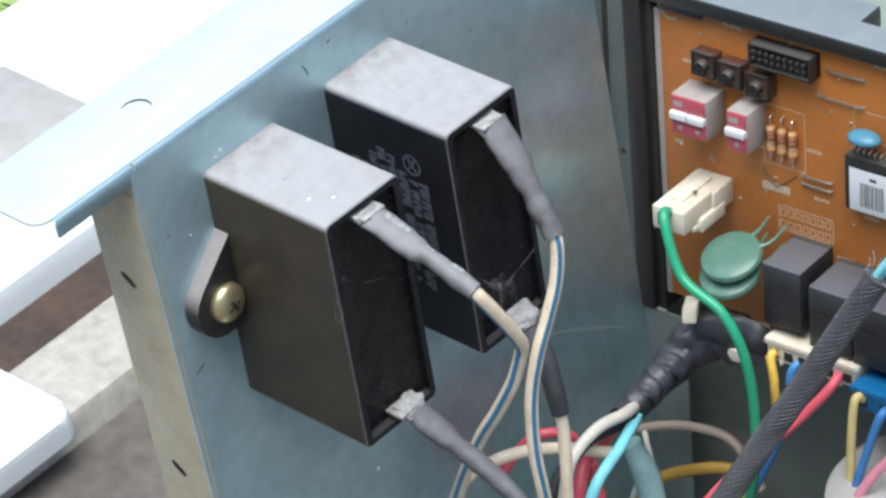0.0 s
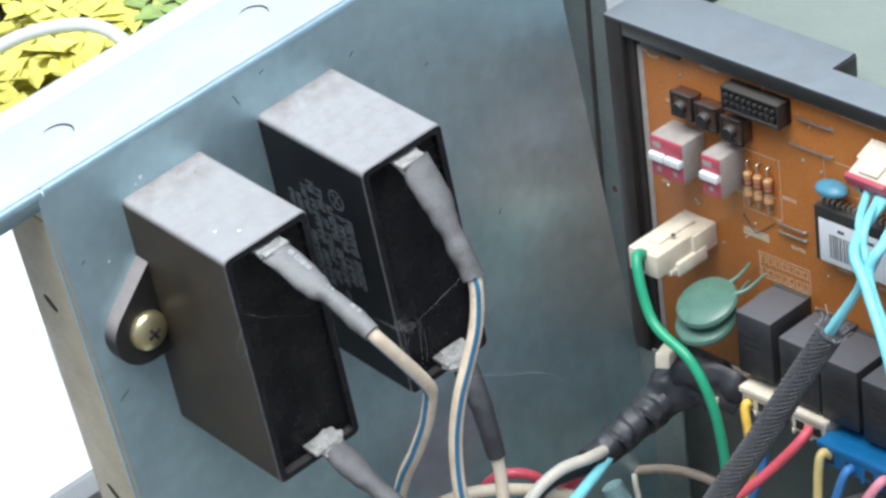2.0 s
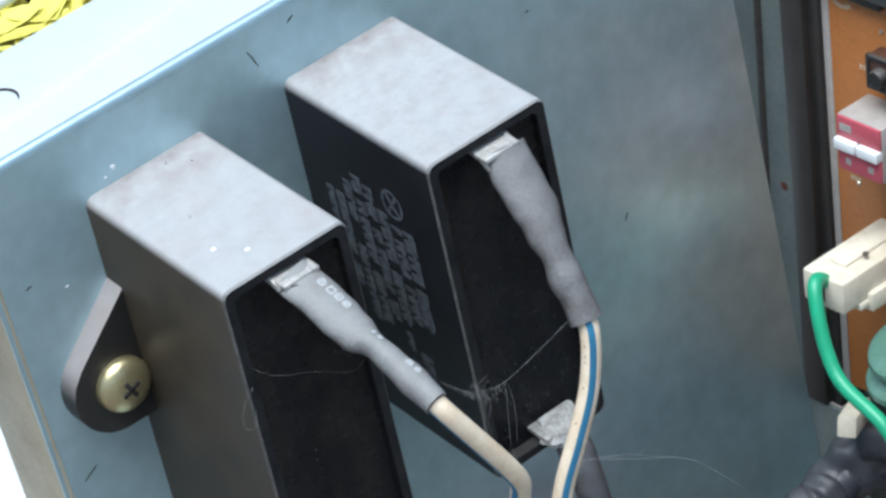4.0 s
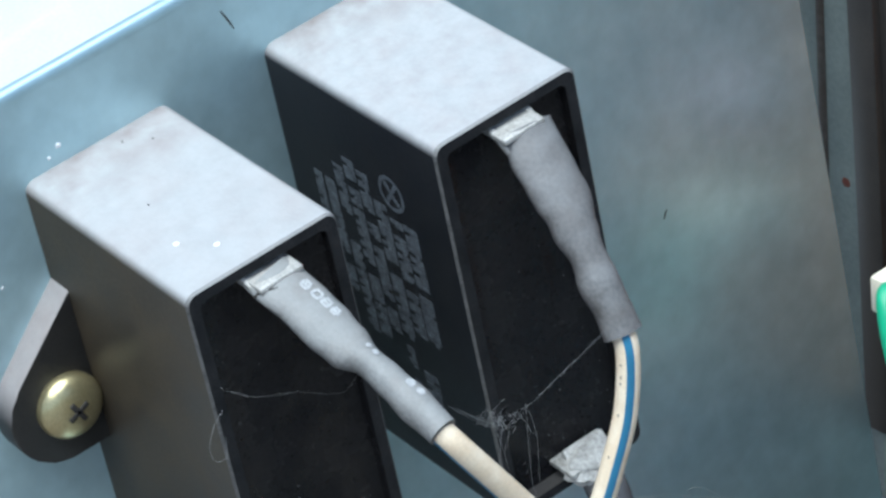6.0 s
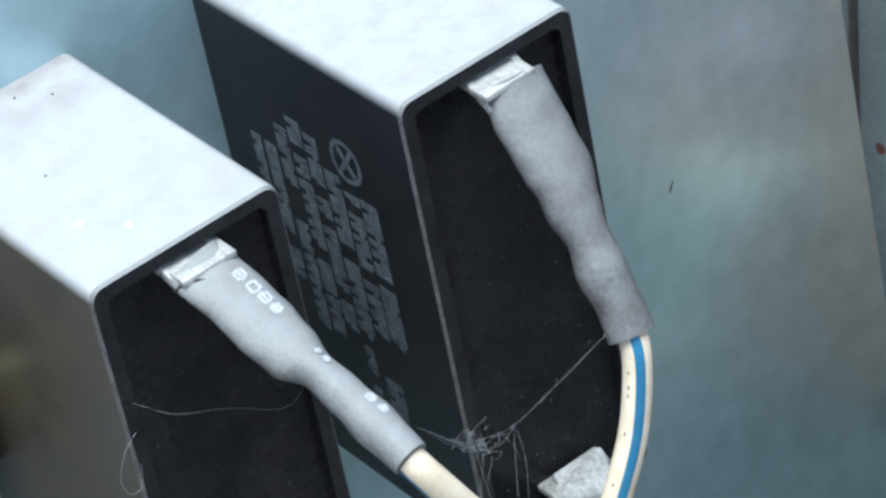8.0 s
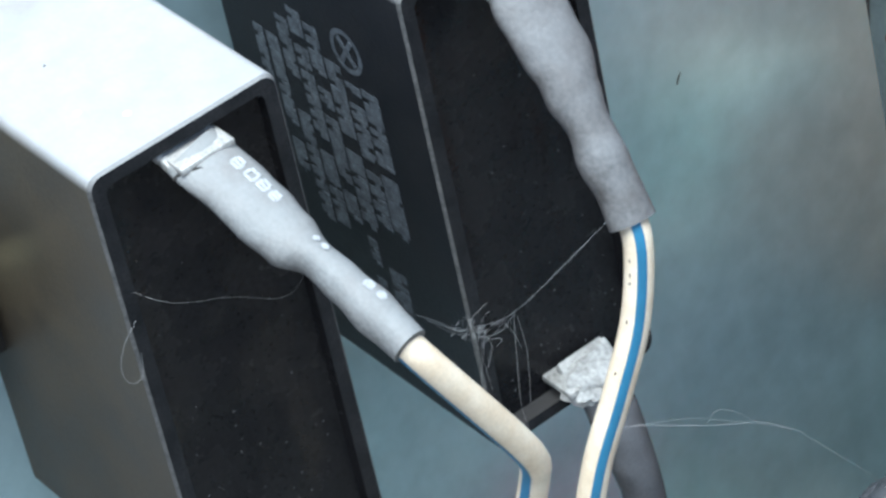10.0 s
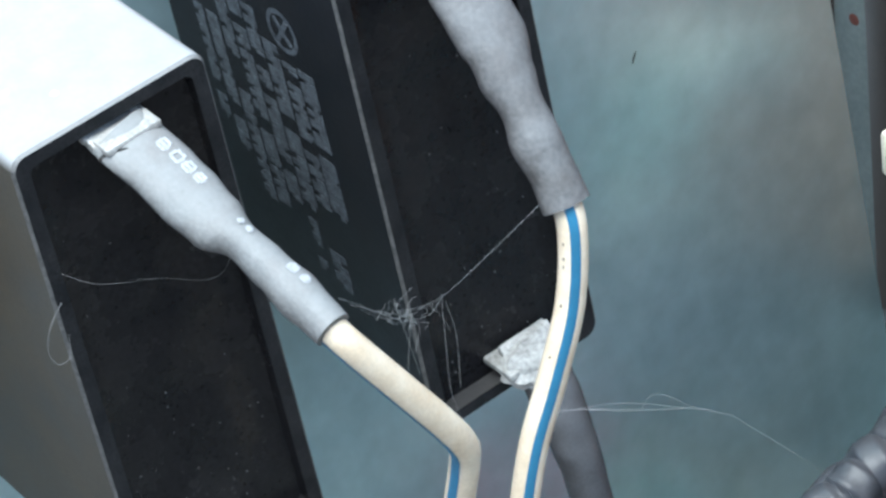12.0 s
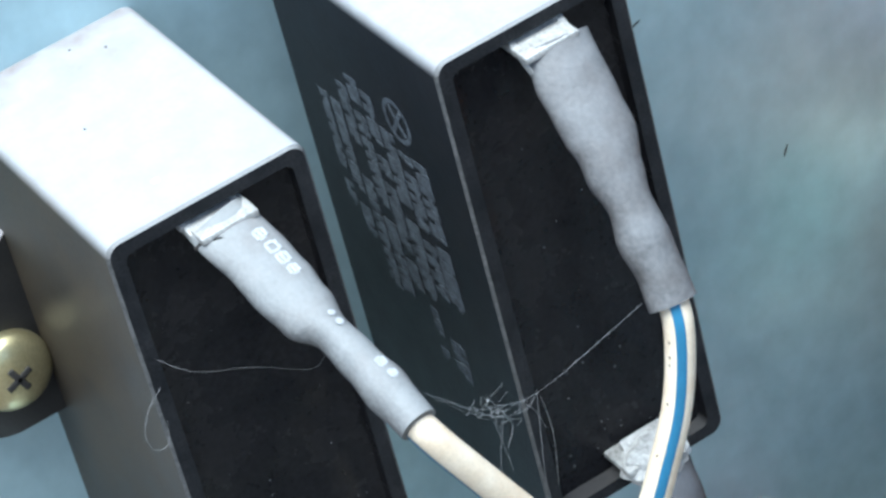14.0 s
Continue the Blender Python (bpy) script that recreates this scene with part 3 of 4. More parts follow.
SLEEVE_A = [(44.4, 12.8, 596.8), (49.6, 14.0, 593.9), (53.8, 14.5, 591.5), (57.9, 15.1, 589.1), (61.6, 16.0, 587.2), (65.3, 16.7, 585.0), (69.5, 17.2, 582.7), (74.3, 17.8, 580.2)]
A_WIDE, A_DEEP = [4.0, 4.1, 4.1, 3.6, 2.25, 2.4, 2.8, 2.35], [1.3, 1.8, 2.3, 2.5, 2.3, 2.3, 2.6, 2.3]
WIRE_A = [(71, 17.3, 582.0), (74.6, 18.6, 578.2), (75.7, 23.3, 568.4), (75.5, 27.3, 560.1), (74.6, 29.5, 554.8), (73.0, 30.0, 551.0), (71.4, 29.6, 546.4), (68.9, 28.9, 540.1), (61.9, 28.0, 527.9), (54.0, 27.0, 515.3), (40.0, 28.3, 490.0), (27, 33, 462), (14, 40, 435)]
upper_a = cable_with_sleeve("cream wire with blue stripe and wrinkled grey sleeve, upper terminal", (42.4, 12.5, 597.3), (27, 6),
                            SLEEVE_A, A_WIDE, A_DEEP, WIRE_A, 1.88,
                            [((0.05, -0.72, -0.25), 20)])
SLEEVE_B = [(45.4, 59.0, 596.2), (49.4, 58.4, 591.3), (53.0, 58.1, 587.0), (55.8, 57.3, 583.0), (58.3, 57.0, 579.3), (60.5, 56.6, 575.5), (62.5, 56.5, 572.1), (64.4, 56.2, 568.5)]
WIRE_B = [(63.0, 56.4, 571.2), (65.3, 55.8, 566.0), (65.5, 53.1, 556.0), (64.5, 48.9, 546.3), (63.0, 44.3, 535.9), (61.9, 40.4, 522.8), (62.6, 37.6, 507.8), (62.8, 37.8, 489.8), (60, 40, 460), (52, 44, 430)]
upper_b = cable_with_sleeve("blue-striped cream wire in grey sleeve on the printed capacitor", (43.6, 57.9, 596.6), (34, 2),
                            SLEEVE_B, [4.4, 4.6, 4.4, 3.5, 2.85, 3.3, 2.9, 3.15], [2.0, 2.4, 2.7, 2.7, 2.5, 3.0, 2.7, 2.7], WIRE_B, 1.88,
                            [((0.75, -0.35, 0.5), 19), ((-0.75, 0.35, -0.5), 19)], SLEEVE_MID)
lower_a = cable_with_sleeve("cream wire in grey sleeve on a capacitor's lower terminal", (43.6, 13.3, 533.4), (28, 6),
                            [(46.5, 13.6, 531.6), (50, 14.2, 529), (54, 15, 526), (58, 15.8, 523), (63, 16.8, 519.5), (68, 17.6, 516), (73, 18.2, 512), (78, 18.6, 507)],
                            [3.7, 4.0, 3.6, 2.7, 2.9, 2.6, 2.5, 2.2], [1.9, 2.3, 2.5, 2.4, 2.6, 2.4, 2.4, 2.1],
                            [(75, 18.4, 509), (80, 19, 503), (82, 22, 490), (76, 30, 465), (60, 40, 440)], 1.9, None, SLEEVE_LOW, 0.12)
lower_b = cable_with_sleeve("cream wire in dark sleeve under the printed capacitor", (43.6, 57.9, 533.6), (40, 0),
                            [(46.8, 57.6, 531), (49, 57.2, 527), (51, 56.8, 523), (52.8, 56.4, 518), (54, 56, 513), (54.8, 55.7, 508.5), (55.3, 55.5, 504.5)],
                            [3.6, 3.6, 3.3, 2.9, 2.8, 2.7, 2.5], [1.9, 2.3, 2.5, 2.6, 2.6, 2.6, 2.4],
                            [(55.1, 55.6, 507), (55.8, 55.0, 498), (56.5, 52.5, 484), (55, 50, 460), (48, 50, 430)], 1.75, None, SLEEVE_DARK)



def dust_clump(parent, c, size, seed):
    """Pale fluff and oxide caked over a terminal."""
    bm = bmesh.new()
    bmesh.ops.create_icosphere(bm, subdivisions=4, radius=1)
    for v in bm.verts:
        n = v.co.normalized()
        v.co = n * (1 + 0.32 * noise.noise(n * 1.7 + Vector((seed, 0, 0))) + 0.12 * noise.noise(n * 6 + Vector((0, seed, 0))))
    turn(bm, Matrix.Translation(c) @ pose(0, 0, 0, 0, 35, 0) @ Matrix.Diagonal((*size, 1)))
    part("dust_clump", bm, FLUFF, parent, "pale caked dust and oxide")


dust_clump(lower_b, (46.2, 57.0, 532.8), (3.6, 4.6, 1.7), 3.0)
dust_clump(lower_a, (45.4, 13.0, 533.4), (3.0, 4.3, 1.4), 8.0)
part("tear", tube([(46.0, 9.0, 595.6), (46.6, 9.9, 596.3), (47.3, 11.0, 596.5), (47.9, 12.0, 596.5)], [0.3, 0.34, 0.2, 0.06], seg=8, steps=4), SLOT, upper_a, "dark tear in the sleeve")

# small brown ink dots beside the stripe
dots = curve_points(WIRE_B, 10)
for k, i in enumerate((12, 14, 15, 20, 27)):
    d = (dots[i + 1] - dots[i - 1]).normalized()
    a = Vector((0.25, -0.9, 0.3))
    a = (a - d * a.dot(d)).normalized()
    dot = box(-0.18 - 0.1 * (k % 2), 0.2, -0.1, 0.1, -0.05, 0.02, 0.03)
    turn(dot, Matrix.Translation(dots[i] + a * 1.9) @ Matrix((d, a.cross(d), a)).transposed().to_4x4())
    part("ink_dot", dot, BROWN_PART, upper_b)

# worn white figures along the sleeve, as plain strokes
ink_line = curve_points(SLEEVE_A, 10)
for i, g, full in ((9, 0.60, True), (13, 0.64, False), (17, 0.60, True), (21, 0.52, True), (37, 0.24, True), (40, 0.30, True), (55, 0.5, True), (59, 0.42, True)):
    c = ink_line[i]
    d = (ink_line[i + 1] - ink_line[i - 1]).normalized()
    s = Vector((0, 1, 0))
    s = (s - d * s.dot(d)).normalized()
    b = d.cross(s)
    b = b if b.z > 0 else -b
    w = spread(A_WIDE, len(ink_line))[i]
    h = spread(A_DEEP, len(ink_line))[i]
    a = radians(66)
    spot = c + (s * math.cos(a) * w + b * math.sin(a) * h) * 1.03
    bar = bmesh.new()
    for v in (-g, 0, g) if full else (-g, g):
        tube([(-g, v, 0), (g, v, 0)], 0.24, 0.08, (0, 1, 0), 6, 2, bm=bar)
    for v in (-g, g):
        tube([(v, -g, 0), (v, g * 0.6, 0)], 0.22, 0.07, (1, 0, 0), 6, 2, bm=bar)
    nrm = (s * math.cos(a) / w + b * math.sin(a) / h).normalized()
    q = Matrix((d, nrm.cross(d), nrm)).transposed().to_4x4()
    turn(bar, Matrix.Translation(spot) @ q)
    part("ink_stroke", bar, INK, upper_a)


# ---- control board in its housing, turned and leaning a little behind the wiring ----
BOARD_AT = Matrix.Translation((0.0057, 0.1641, 0.5529)) @ pose(0, 0, 0, -6.80, 0.78, 6.20) @ Matrix.Scale(1.0340, 4)


def spot(u, n, w):
    """A pose on the board: u along it, n out of it, w up it, in millimetres."""
    return BOARD_AT @ Matrix.Translation((u * MM, -n * MM, w * MM))


def at(u, n, w):
    """The same as a point in millimetres of the world."""
    return tuple(spot(u, n, w).translation * 1000)


def nbox(u0, u1, n0, n1, w0, w1, bevel=0.0, bm=None):
    return box(u0, u1, -n1, -n0, w0, w1, bevel, bm)


housing = thing("board_housing", "dark grey plastic housing around the circuit board, dusty on top", "plastic housing", BOARD_AT)
part("side_wall", nbox(-10, -4, -40, 3, -98, 9.2, 0.5), BLACK_PART, housing, "black side wall")
part("inner_wall", nbox(-4.2, -1.2, -8, 1.2, -98, 5, 0.3), BLACK_PART, housing)
part("top_rim", nbox(-3.9, 170, -7, 3.0, 5, 9.2, 0.4), BLACK_PART, housing, "black front rim")
part("top_cover", slab([(-10.1, -3.1), (170, -3.1), (170, 8), (60.6, 8), (60.6, 18), (-10.1, 18)], "z", 9.2, 10.0, 0.15), FRAME_GREY, housing, "dusty grey top")
part("step", nbox(59.4, 60.9, -18, -8.1, 3.0, 9.15, 0.1), BLACK_PART, housing, "black step in the cover")
part("cover_skirt", nbox(-10, 59.2, -17.8, -16.5, 0, 9.15, 0.1), BLACK_PART, housing)
part("back_wall", nbox(-9, 170, -9, -7, -98, 5, 0.3), BLACK_PART, housing)
part("hook", nbox(2, 16, 0, 2.4, 3.0, 5.4, 0.5), BLACK_PART, housing)
# past the plate's end a sheet strip with a dark brown seam leans as the housing does
seam = thing("corner_strip", "blue-grey sheet strip, darkened for corner shade, with a dark brown seam beside the board housing", "metal strip", BOARD_AT, kind="structure")
# the corner's shade is put into the strip's dark colour
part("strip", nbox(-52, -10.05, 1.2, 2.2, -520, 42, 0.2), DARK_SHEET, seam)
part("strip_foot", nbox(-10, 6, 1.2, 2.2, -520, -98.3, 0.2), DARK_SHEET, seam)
part("upright_fold", tube([(-15.4, -2.3, 40), (-16.4, -2.3, 0), (-18.6, -2.3, -95), (-23, -2.3, -300)], 0.9, 0.6, (1, 0, 0), 10, 4), SEAM, seam, "dark brown fold")
part("rust_spot", turn(lathe([(1.0, 0), (0.7, 0.08)], 14), Matrix.Translation((-12.7, -2.2, -47)) @ pose(0, 0, 0, 90)), RUST_SPOT, seam, "small red-brown rust spot")
single("top_sheet", nbox(-9, 260, -190, -9.2, -3, -2, 0.2), SAGE, "pale grey-green sheet metal beyond the housing", "metal panel", BOARD_AT, kind="structure")

board = thing("circuit_board", "orange-brown circuit board with white printing and parts", "circuit board", BOARD_AT)
part("laminate", nbox(0, 165, -1.6, 0, -92, 5.2, 0.15), BOARD, board)
part("edge_strip", nbox(-1.1, 0.7, -0.4, 0.35, -92, 2, 0.15), GREY_PLASTIC, board, "pale edge of the board")
for u0, u1, w0, w1 in ((52.5, 66.5, -11.2, -10.2), (55, 66.5, -2.4, -1.7), (46.5, 56, -38.2, -37.2), (46.5, 56, -40.8, -39.8), (112, 124, -12.2, -11.4), (128, 140, -16.2, -15.4)):
    w = (w0 + w1) / 2
    part("jumper_wire", tube([(u0, 0.3, w), (u0 + 0.4, -0.8, w), ((u0 + u1) / 2, -1.0, w), (u1 - 0.4, -0.8, w), (u1, 0.3, w)], 0.36, seg=8, steps=4), SILVER, board, "bare tinned jumper wire")
silk = bmesh.new()
rnd = random.Random(8)


def silk_bar(u0, u1, w0, w1):
    nbox(u0, u1, 0, 0.05, w0, w1, 0, silk)


def silk_frame(u0, u1, w0, w1, t=0.25):
    silk_bar(u0, u1, w1 - t, w1)
    silk_bar(u0, u1, w0, w0 + t)
    silk_bar(u0, u0 + t, w0, w1)
    silk_bar(u1 - t, u1, w0, w1)


silk_frame(38, 56, -58, -50)
for i in range(7):
    silk_frame(38.6 + i * 2.45, 40.4 + i * 2.45, -53.4, -51)
    silk_frame(38.6 + i * 2.45, 40.4 + i * 2.45, -57.2, -54.8)
silk_frame(33.8, 47.5, -37.5, -18.5)
silk_frame(63, 75, -21, -12)
silk_bar(33, 42, -46.2, -43.6)
for u, w, ln in ((22, 2.0, 6), (58, 3.2, 9), (70, 2.5, 12), (88, 3.3, 10), (12, -34, 5), (30, -33.5, 4), (48, -30, 5), (50, -45, 5), (57, -62, 6), (8, -13, 3),
                 (100, -46, 8), (80, -47, 7), (90, -50, 5), (66, -46, 5), (4, -40, 3), (24, -37, 4)):
    u1 = u
    while u1 < u + ln:
        silk_bar(u1, u1 + 0.7, w, w + 1.1)
        u1 += 1.0
for i in range(14):
    a = radians(120 + 200 * i / 14)
    silk_bar(4.2 + 3 * math.cos(a) - 0.5, 4.2 + 3 * math.cos(a) + 0.5, 2.6 + 3 * math.sin(a) - 0.4, 2.6 + 3 * math.sin(a) + 0.4)
tagged(part("silkscreen", silk, SILK, board, "worn white printed outlines", smooth=False), kind="stuff")
vee = bmesh.new()
for (u0, w0), (u1, w1) in (((33.5, -39.5), (37.5, -44.5)), ((37.5, -44.5), (44.5, -39))):
    tube([(u0, -0.12, w0), ((u0 + u1) / 2, -0.14, (w0 + w1) / 2 - 0.3), (u1, -0.12, w1)], 0.32, 0.1, seg=6, steps=3, bm=vee)
part("pen_tick", vee, BAR_INK, board, "black pen tick")
# via dots
for i in range(34):
    u, w = rnd.uniform(3, 160), rnd.uniform(-56, 3)
    dot = lathe([(0.55, 0), (0.4, 0.35)], 8)
    turn(dot, Matrix.Translation((u, 0, w)) @ pose(0, 0, 0, 90))
    part("solder_dot", dot, SILVER, board)


def push_button(u, w):
    ob = thing("push_button", "small brown push button with black plunger on the circuit board", "button", spot(u, 0, w), "push buttons")
    part("body", nbox(-3.7, 3.7, 0, 4.2, -3.6, 3.6, 0.4), BROWN_PART, ob)
    part("frame", nbox(-3.9, 3.9, 3.4, 4.6, -3.8, -2.9, 0.2, nbox(-3.9, 3.9, 3.4, 4.6, 2.9, 3.8, 0.2, nbox(-3.9, -3.0, 3.4, 4.6, -3.8, 3.8, 0.2, nbox(3.0, 3.9, 3.4, 4.6, -3.8, 3.8, 0.2)))), BLACK_PART, ob)
    plunger = lathe([(1.9, 0), (1.9, 2.0), (1.6, 2.4)], 16)
    turn(plunger, Matrix.Translation((0, -4, 0)) @ pose(0, 0, 0, 90))
    part("plunger", plunger, BLACK_PART, ob, "black round plunger")


for u, w in ((17.6, -9.4), (26.2, -10.2), (35.2, -11.2)):
    push_button(u, w)

socket = thing("pin_socket", "black two-row pin socket on the circuit board", "connector", spot(43.0, 0, -1.2) @ Matrix.Scale(0.80, 4))
shell = bmesh.new()
for args in ((-12.5, 12.5, 0, 6.5, 3.4, 4.4), (-12.5, 12.5, 0, 6.5, -4.6, -3.6), (-12.5, -11.4, 0, 6.5, -4.6, 4.4), (11.4, 12.5, 0, 6.5, -4.6, 4.4), (-12.5, 12.5, 0, 3, -4.6, 4.4)):
    nbox(*args, 0.25, shell)
part("shell", shell, BLACK_PART, socket)
for i in range(9):
    for j in (-1.4, 1.2):
        part("pin_block", nbox(-10.4 + i * 2.5 - 0.85, -10.4 + i * 2.5 + 0.85, 2.8, 6.6, j - 0.85, j + 0.85, 0.2), BLACK_PART, socket)


def dip_switch(u0, u1, count):
    ob = thing("dip_switch", "pale grey dip switch with red face and white sliders", "switch", spot((u0 + u1) / 2, 0, -24), "dip switches")
    h = (u1 - u0) / 2
    part("body", nbox(-h, h, 0, 9.4, -6.2, 6.2, 0.4), GREY_PLASTIC, ob)
    part("face", nbox(-h + 0.3, h - 0.3, 9.2, 9.9, 1.4, 6.0, 0.15), RED_PLASTIC, ob, "red face plate")
    part("face", nbox(-h + 0.3, h - 0.3, 9.2, 9.9, -6.0, -0.9, 0.15), RED_PLASTIC, ob, "red face plate")
    step = (2 * h) / count
    for i in range(count):
        c = -h + step * (i + 0.5)
        part("slider", nbox(c - step * 0.46, c + step * 0.46, 9.0, 11.2, -0.9, 1.4, 0.25), PAPER, ob, "white slider")
        part("mark", nbox(c - 0.7, c + 0.7, 9.85, 9.97, -4.4, -3.0, 0), GREY_PLASTIC, ob)
    part("mark", nbox(-h + 1, -h + 4, 9.85, 9.97, 3.0, 4.6, 0), GREY_PLASTIC, ob)


dip_switch(10, 21.6, 2)
dip_switch(28.2, 35.0, 1)

for i in range(3):
    ob = thing("resistor", "small tan banded resistor on the circuit board", "resistor", spot(37.4 + i * 3.5, 1.6, -28.2), "resistors in a row")
    body = lathe([(0.8, -4.0), (1.35, -3.4), (1.35, -2.2), (1.1, -1.6), (1.1, 1.6), (1.35, 2.2), (1.35, 3.4), (0.8, 4.0)], 14)
    part("body", body, RESISTOR, ob)
    for z, mt in ((1.4, RED_PLASTIC), (0, BROWN_PART), (-1.4, SILVER)):
        part("band", turn(lathe([(1.16, -0.3), (1.16, 0.3)], 14), Matrix.Translation((0, 0, z))), mt, ob)
    part("lead", tube([(0, 1.4, 7.2), (0, -0.2, 6.8), (0, 0, 3.6)], 0.3, seg=8, steps=4), SILVER, ob)
    part("lead", tube([(0, 1.4, -7.0), (0, -0.2, -6.6), (0, 0, -3.6)], 0.3, seg=8, steps=4), SILVER, ob)

ob = thing("disc_capacitor", "small sky-blue coated disc capacitor on the circuit board", "capacitor", spot(69, 0, -17.5))
pill = bmesh.new()
bmesh.ops.create_uvsphere(pill, u_segments=18, v_segments=10, radius=1)
turn(pill, Matrix.Translation((0, -4.2, 0)) @ Matrix.Diagonal((5.0, 3.6, 2.0, 1)))
part("body", pill, BLUE_EPOXY, ob)
part("lead", tube([(-2.4, 0.3, 0), (-2.4, -2.4, 0)], 0.3, seg=8, steps=2), SILVER, ob)
part("lead", tube([(2.4, 0.3, 0), (2.4, -2.4, 0)], 0.3, seg=8, steps=2), SILVER, ob)

chip = thing("microcontroller_chip", "long black chip with a white barcode label", "chip", spot(63, 0, -32))
part("body", nbox(0, 58, 1.2, 5.0, -8.8, 8.2, 0.5), BLACK_PART, chip)
for i in range(32):
    for s in (-1, 1):
        c = 1.4 + i * 1.78
        leg = nbox(c - 0.45, c + 0.45, 0.2, 3.2, 8.0 if s > 0 else -9.8, 9.6 if s > 0 else -8.6, 0.1)
        part("pin", leg, SILVER, chip)
part("label", nbox(1.6, 54, 4.98, 5.12, -8.4, 4.8, 0.03), PAPER, chip, "white paper label")
rnd = random.Random(3)
for u0, u1 in ((5, 12), (30, 44)):
    c = u0
    while c < u1:
        wd = rnd.choice((0.2, 0.35, 0.5))
        part("barcode_bar", nbox(c, c + wd, 5.12, 5.16, -6.6, 0.8, 0), BAR_INK, chip, smooth=False)
        c += wd + rnd.choice((0.25, 0.4))
for c in (8, 15, 18, 46, 49):
    part("print_bar", nbox(c, c + 2.2, 5.12, 5.16, 2.0, 3.0, 0), BAR_INK, chip, smooth=False)


def top_plug(u, wide, red, wires):
    """A white plug drooping from the board's top row."""
    m = spot(u, 0, -3.5) @ pose(0, 0, 0, 20)
    ob = thing("white_plug", "ivory nylon plug" + (" with red front bar" if red else "") + " on the board's top edge", "connector", m, "plugs along the board's top")
    h = wide / 2
    part("shell", nbox(-h, h, -0.5, 12, -4, 4, 0.5), WHITE_PLASTIC, ob)
    part("latch", nbox(-h * 0.5, h * 0.5, 3, 11, 3.8, 5.0, 0.3), WHITE_PLASTIC, ob)
    part("rib", nbox(-h - 0.5, -h + 0.4, 0, 7, -3.5, 4.4, 0.2), WHITE_PLASTIC, ob)
    part("rib", nbox(h - 0.4, h + 0.5, 0, 7, -3.5, 4.4, 0.2), WHITE_PLASTIC, ob)
    if red:
        part("front_bar", nbox(-h - 0.2, h + 0.2, 11.6, 13.2, 0.6, 4.2, 0.3), RED_PLASTIC, ob, "red front bar")
    for k in range(wires):
        c = (k - (wires - 1) / 2) * (wide / (wires + 0.4))
        part("socket_hole", nbox(c - 1.1, c + 1.1, 11.8, 12.15, -2.4, 0.0, 0.1), BLACK_PART, ob)


top_plug(88, 12.5, True, 2)
top_plug(104.5, 16.5, False, 4)
top_plug(121, 12, True, 3)

plug = thing("green_wire_plug", "ivory nylon plug with latch holding a green wire", "connector", spot(18.4, 0, -49))
part("shell", nbox(-6.4, 4.2, 6, 24, -3.8, 3.4, 0.6), WHITE_PLASTIC, plug)
part("base", nbox(-6.8, 5.0, 0, 10, -4.4, 3.0, 0.6), WHITE_PLASTIC, plug)
part("latch", nbox(1.4, 5.4, 5, 17, -6.2, -2.0, 0.5), WHITE_PLASTIC, plug)
part("latch_tip", nbox(0.6, 4.6, 15, 19.5, -5.0, -3.4, 0.4), WHITE_PLASTIC, plug)
part("rib", nbox(-3.6, 0.6, 4, 19, 3.2, 4.1, 0.4), WHITE_PLASTIC, plug)
part("hole", nbox(-4.4, -0.6, 23.8, 24.2, -2.4, 1.6, 0.2), BLACK_PART, plug)
part("key_hole", turn(lathe([(0.7, 0), (0.7, 0.2)], 10), Matrix.Translation((1.5, -14, 4.55))), BLACK_PART, plug)

for u, n, w in ((33.4, 17, -59.8), (33.0, 17.5, -65.4)):
    ob = thing("varistor", "flat round green varistor with glossy coating beside the relays", "varistor", spot(u, n, w) @ pose(0, 0, 0, 20, -4, 0) @ Matrix.Scale(0.96, 4), "green varistors")
    part("disc", lathe([(4, -2.3), (7.4, -2.0), (8.9, -1.1), (9.3, 0), (8.9, 1.1), (7.4, 1.8), (4, 2.2), (0.5, 2.3)], 36), VARISTOR, ob)
    part("lead", tube([(6, 5, 0.5), (9, 8, 0.6), (10, 15, 0)], [0.9, 0.5, 0.4], seg=8, steps=4), VARISTOR, ob)
    part("lead", tube([(2, 8, 0.3), (3, 12, 0.2), (3, 17, 0)], [0.9, 0.5, 0.4], seg=8, steps=4), VARISTOR, ob)

for u0, u1, w in ((43.4, 55.6, -58.4), (58.2, 71.8, -61.2), (72.3, 85.0, -62.2), (86.4, 98.2, -63.6), (100.0, 111.6, -64.4)):
    ob = thing("relay", "black box relay with grey dusty top on the circuit board", "relay", spot((u0 + u1) / 2, 0, w), "relays in a row")
    h = (u1 - u0) / 2
    part("cover", nbox(-h, h, 1.0, 17, -19.5, 0, 0.5), RELAY, ob)
    part("base", nbox(-h - 0.2, h + 0.2, 0, 1.6, -19.8, 0.2, 0.2), BLACK_PART, ob)
    for w0, ln in ((-7.2, 0.30), (-9.4, 0.5), (-11.6, 0.42), (-15.0, 0.36)):
        part("embossed_mark", nbox(-h * 0.6, -h * 0.6 + 2 * h * ln, 16.95, 17.06, w0, w0 + 0.9, 0), BLACK_PART, ob, smooth=False)


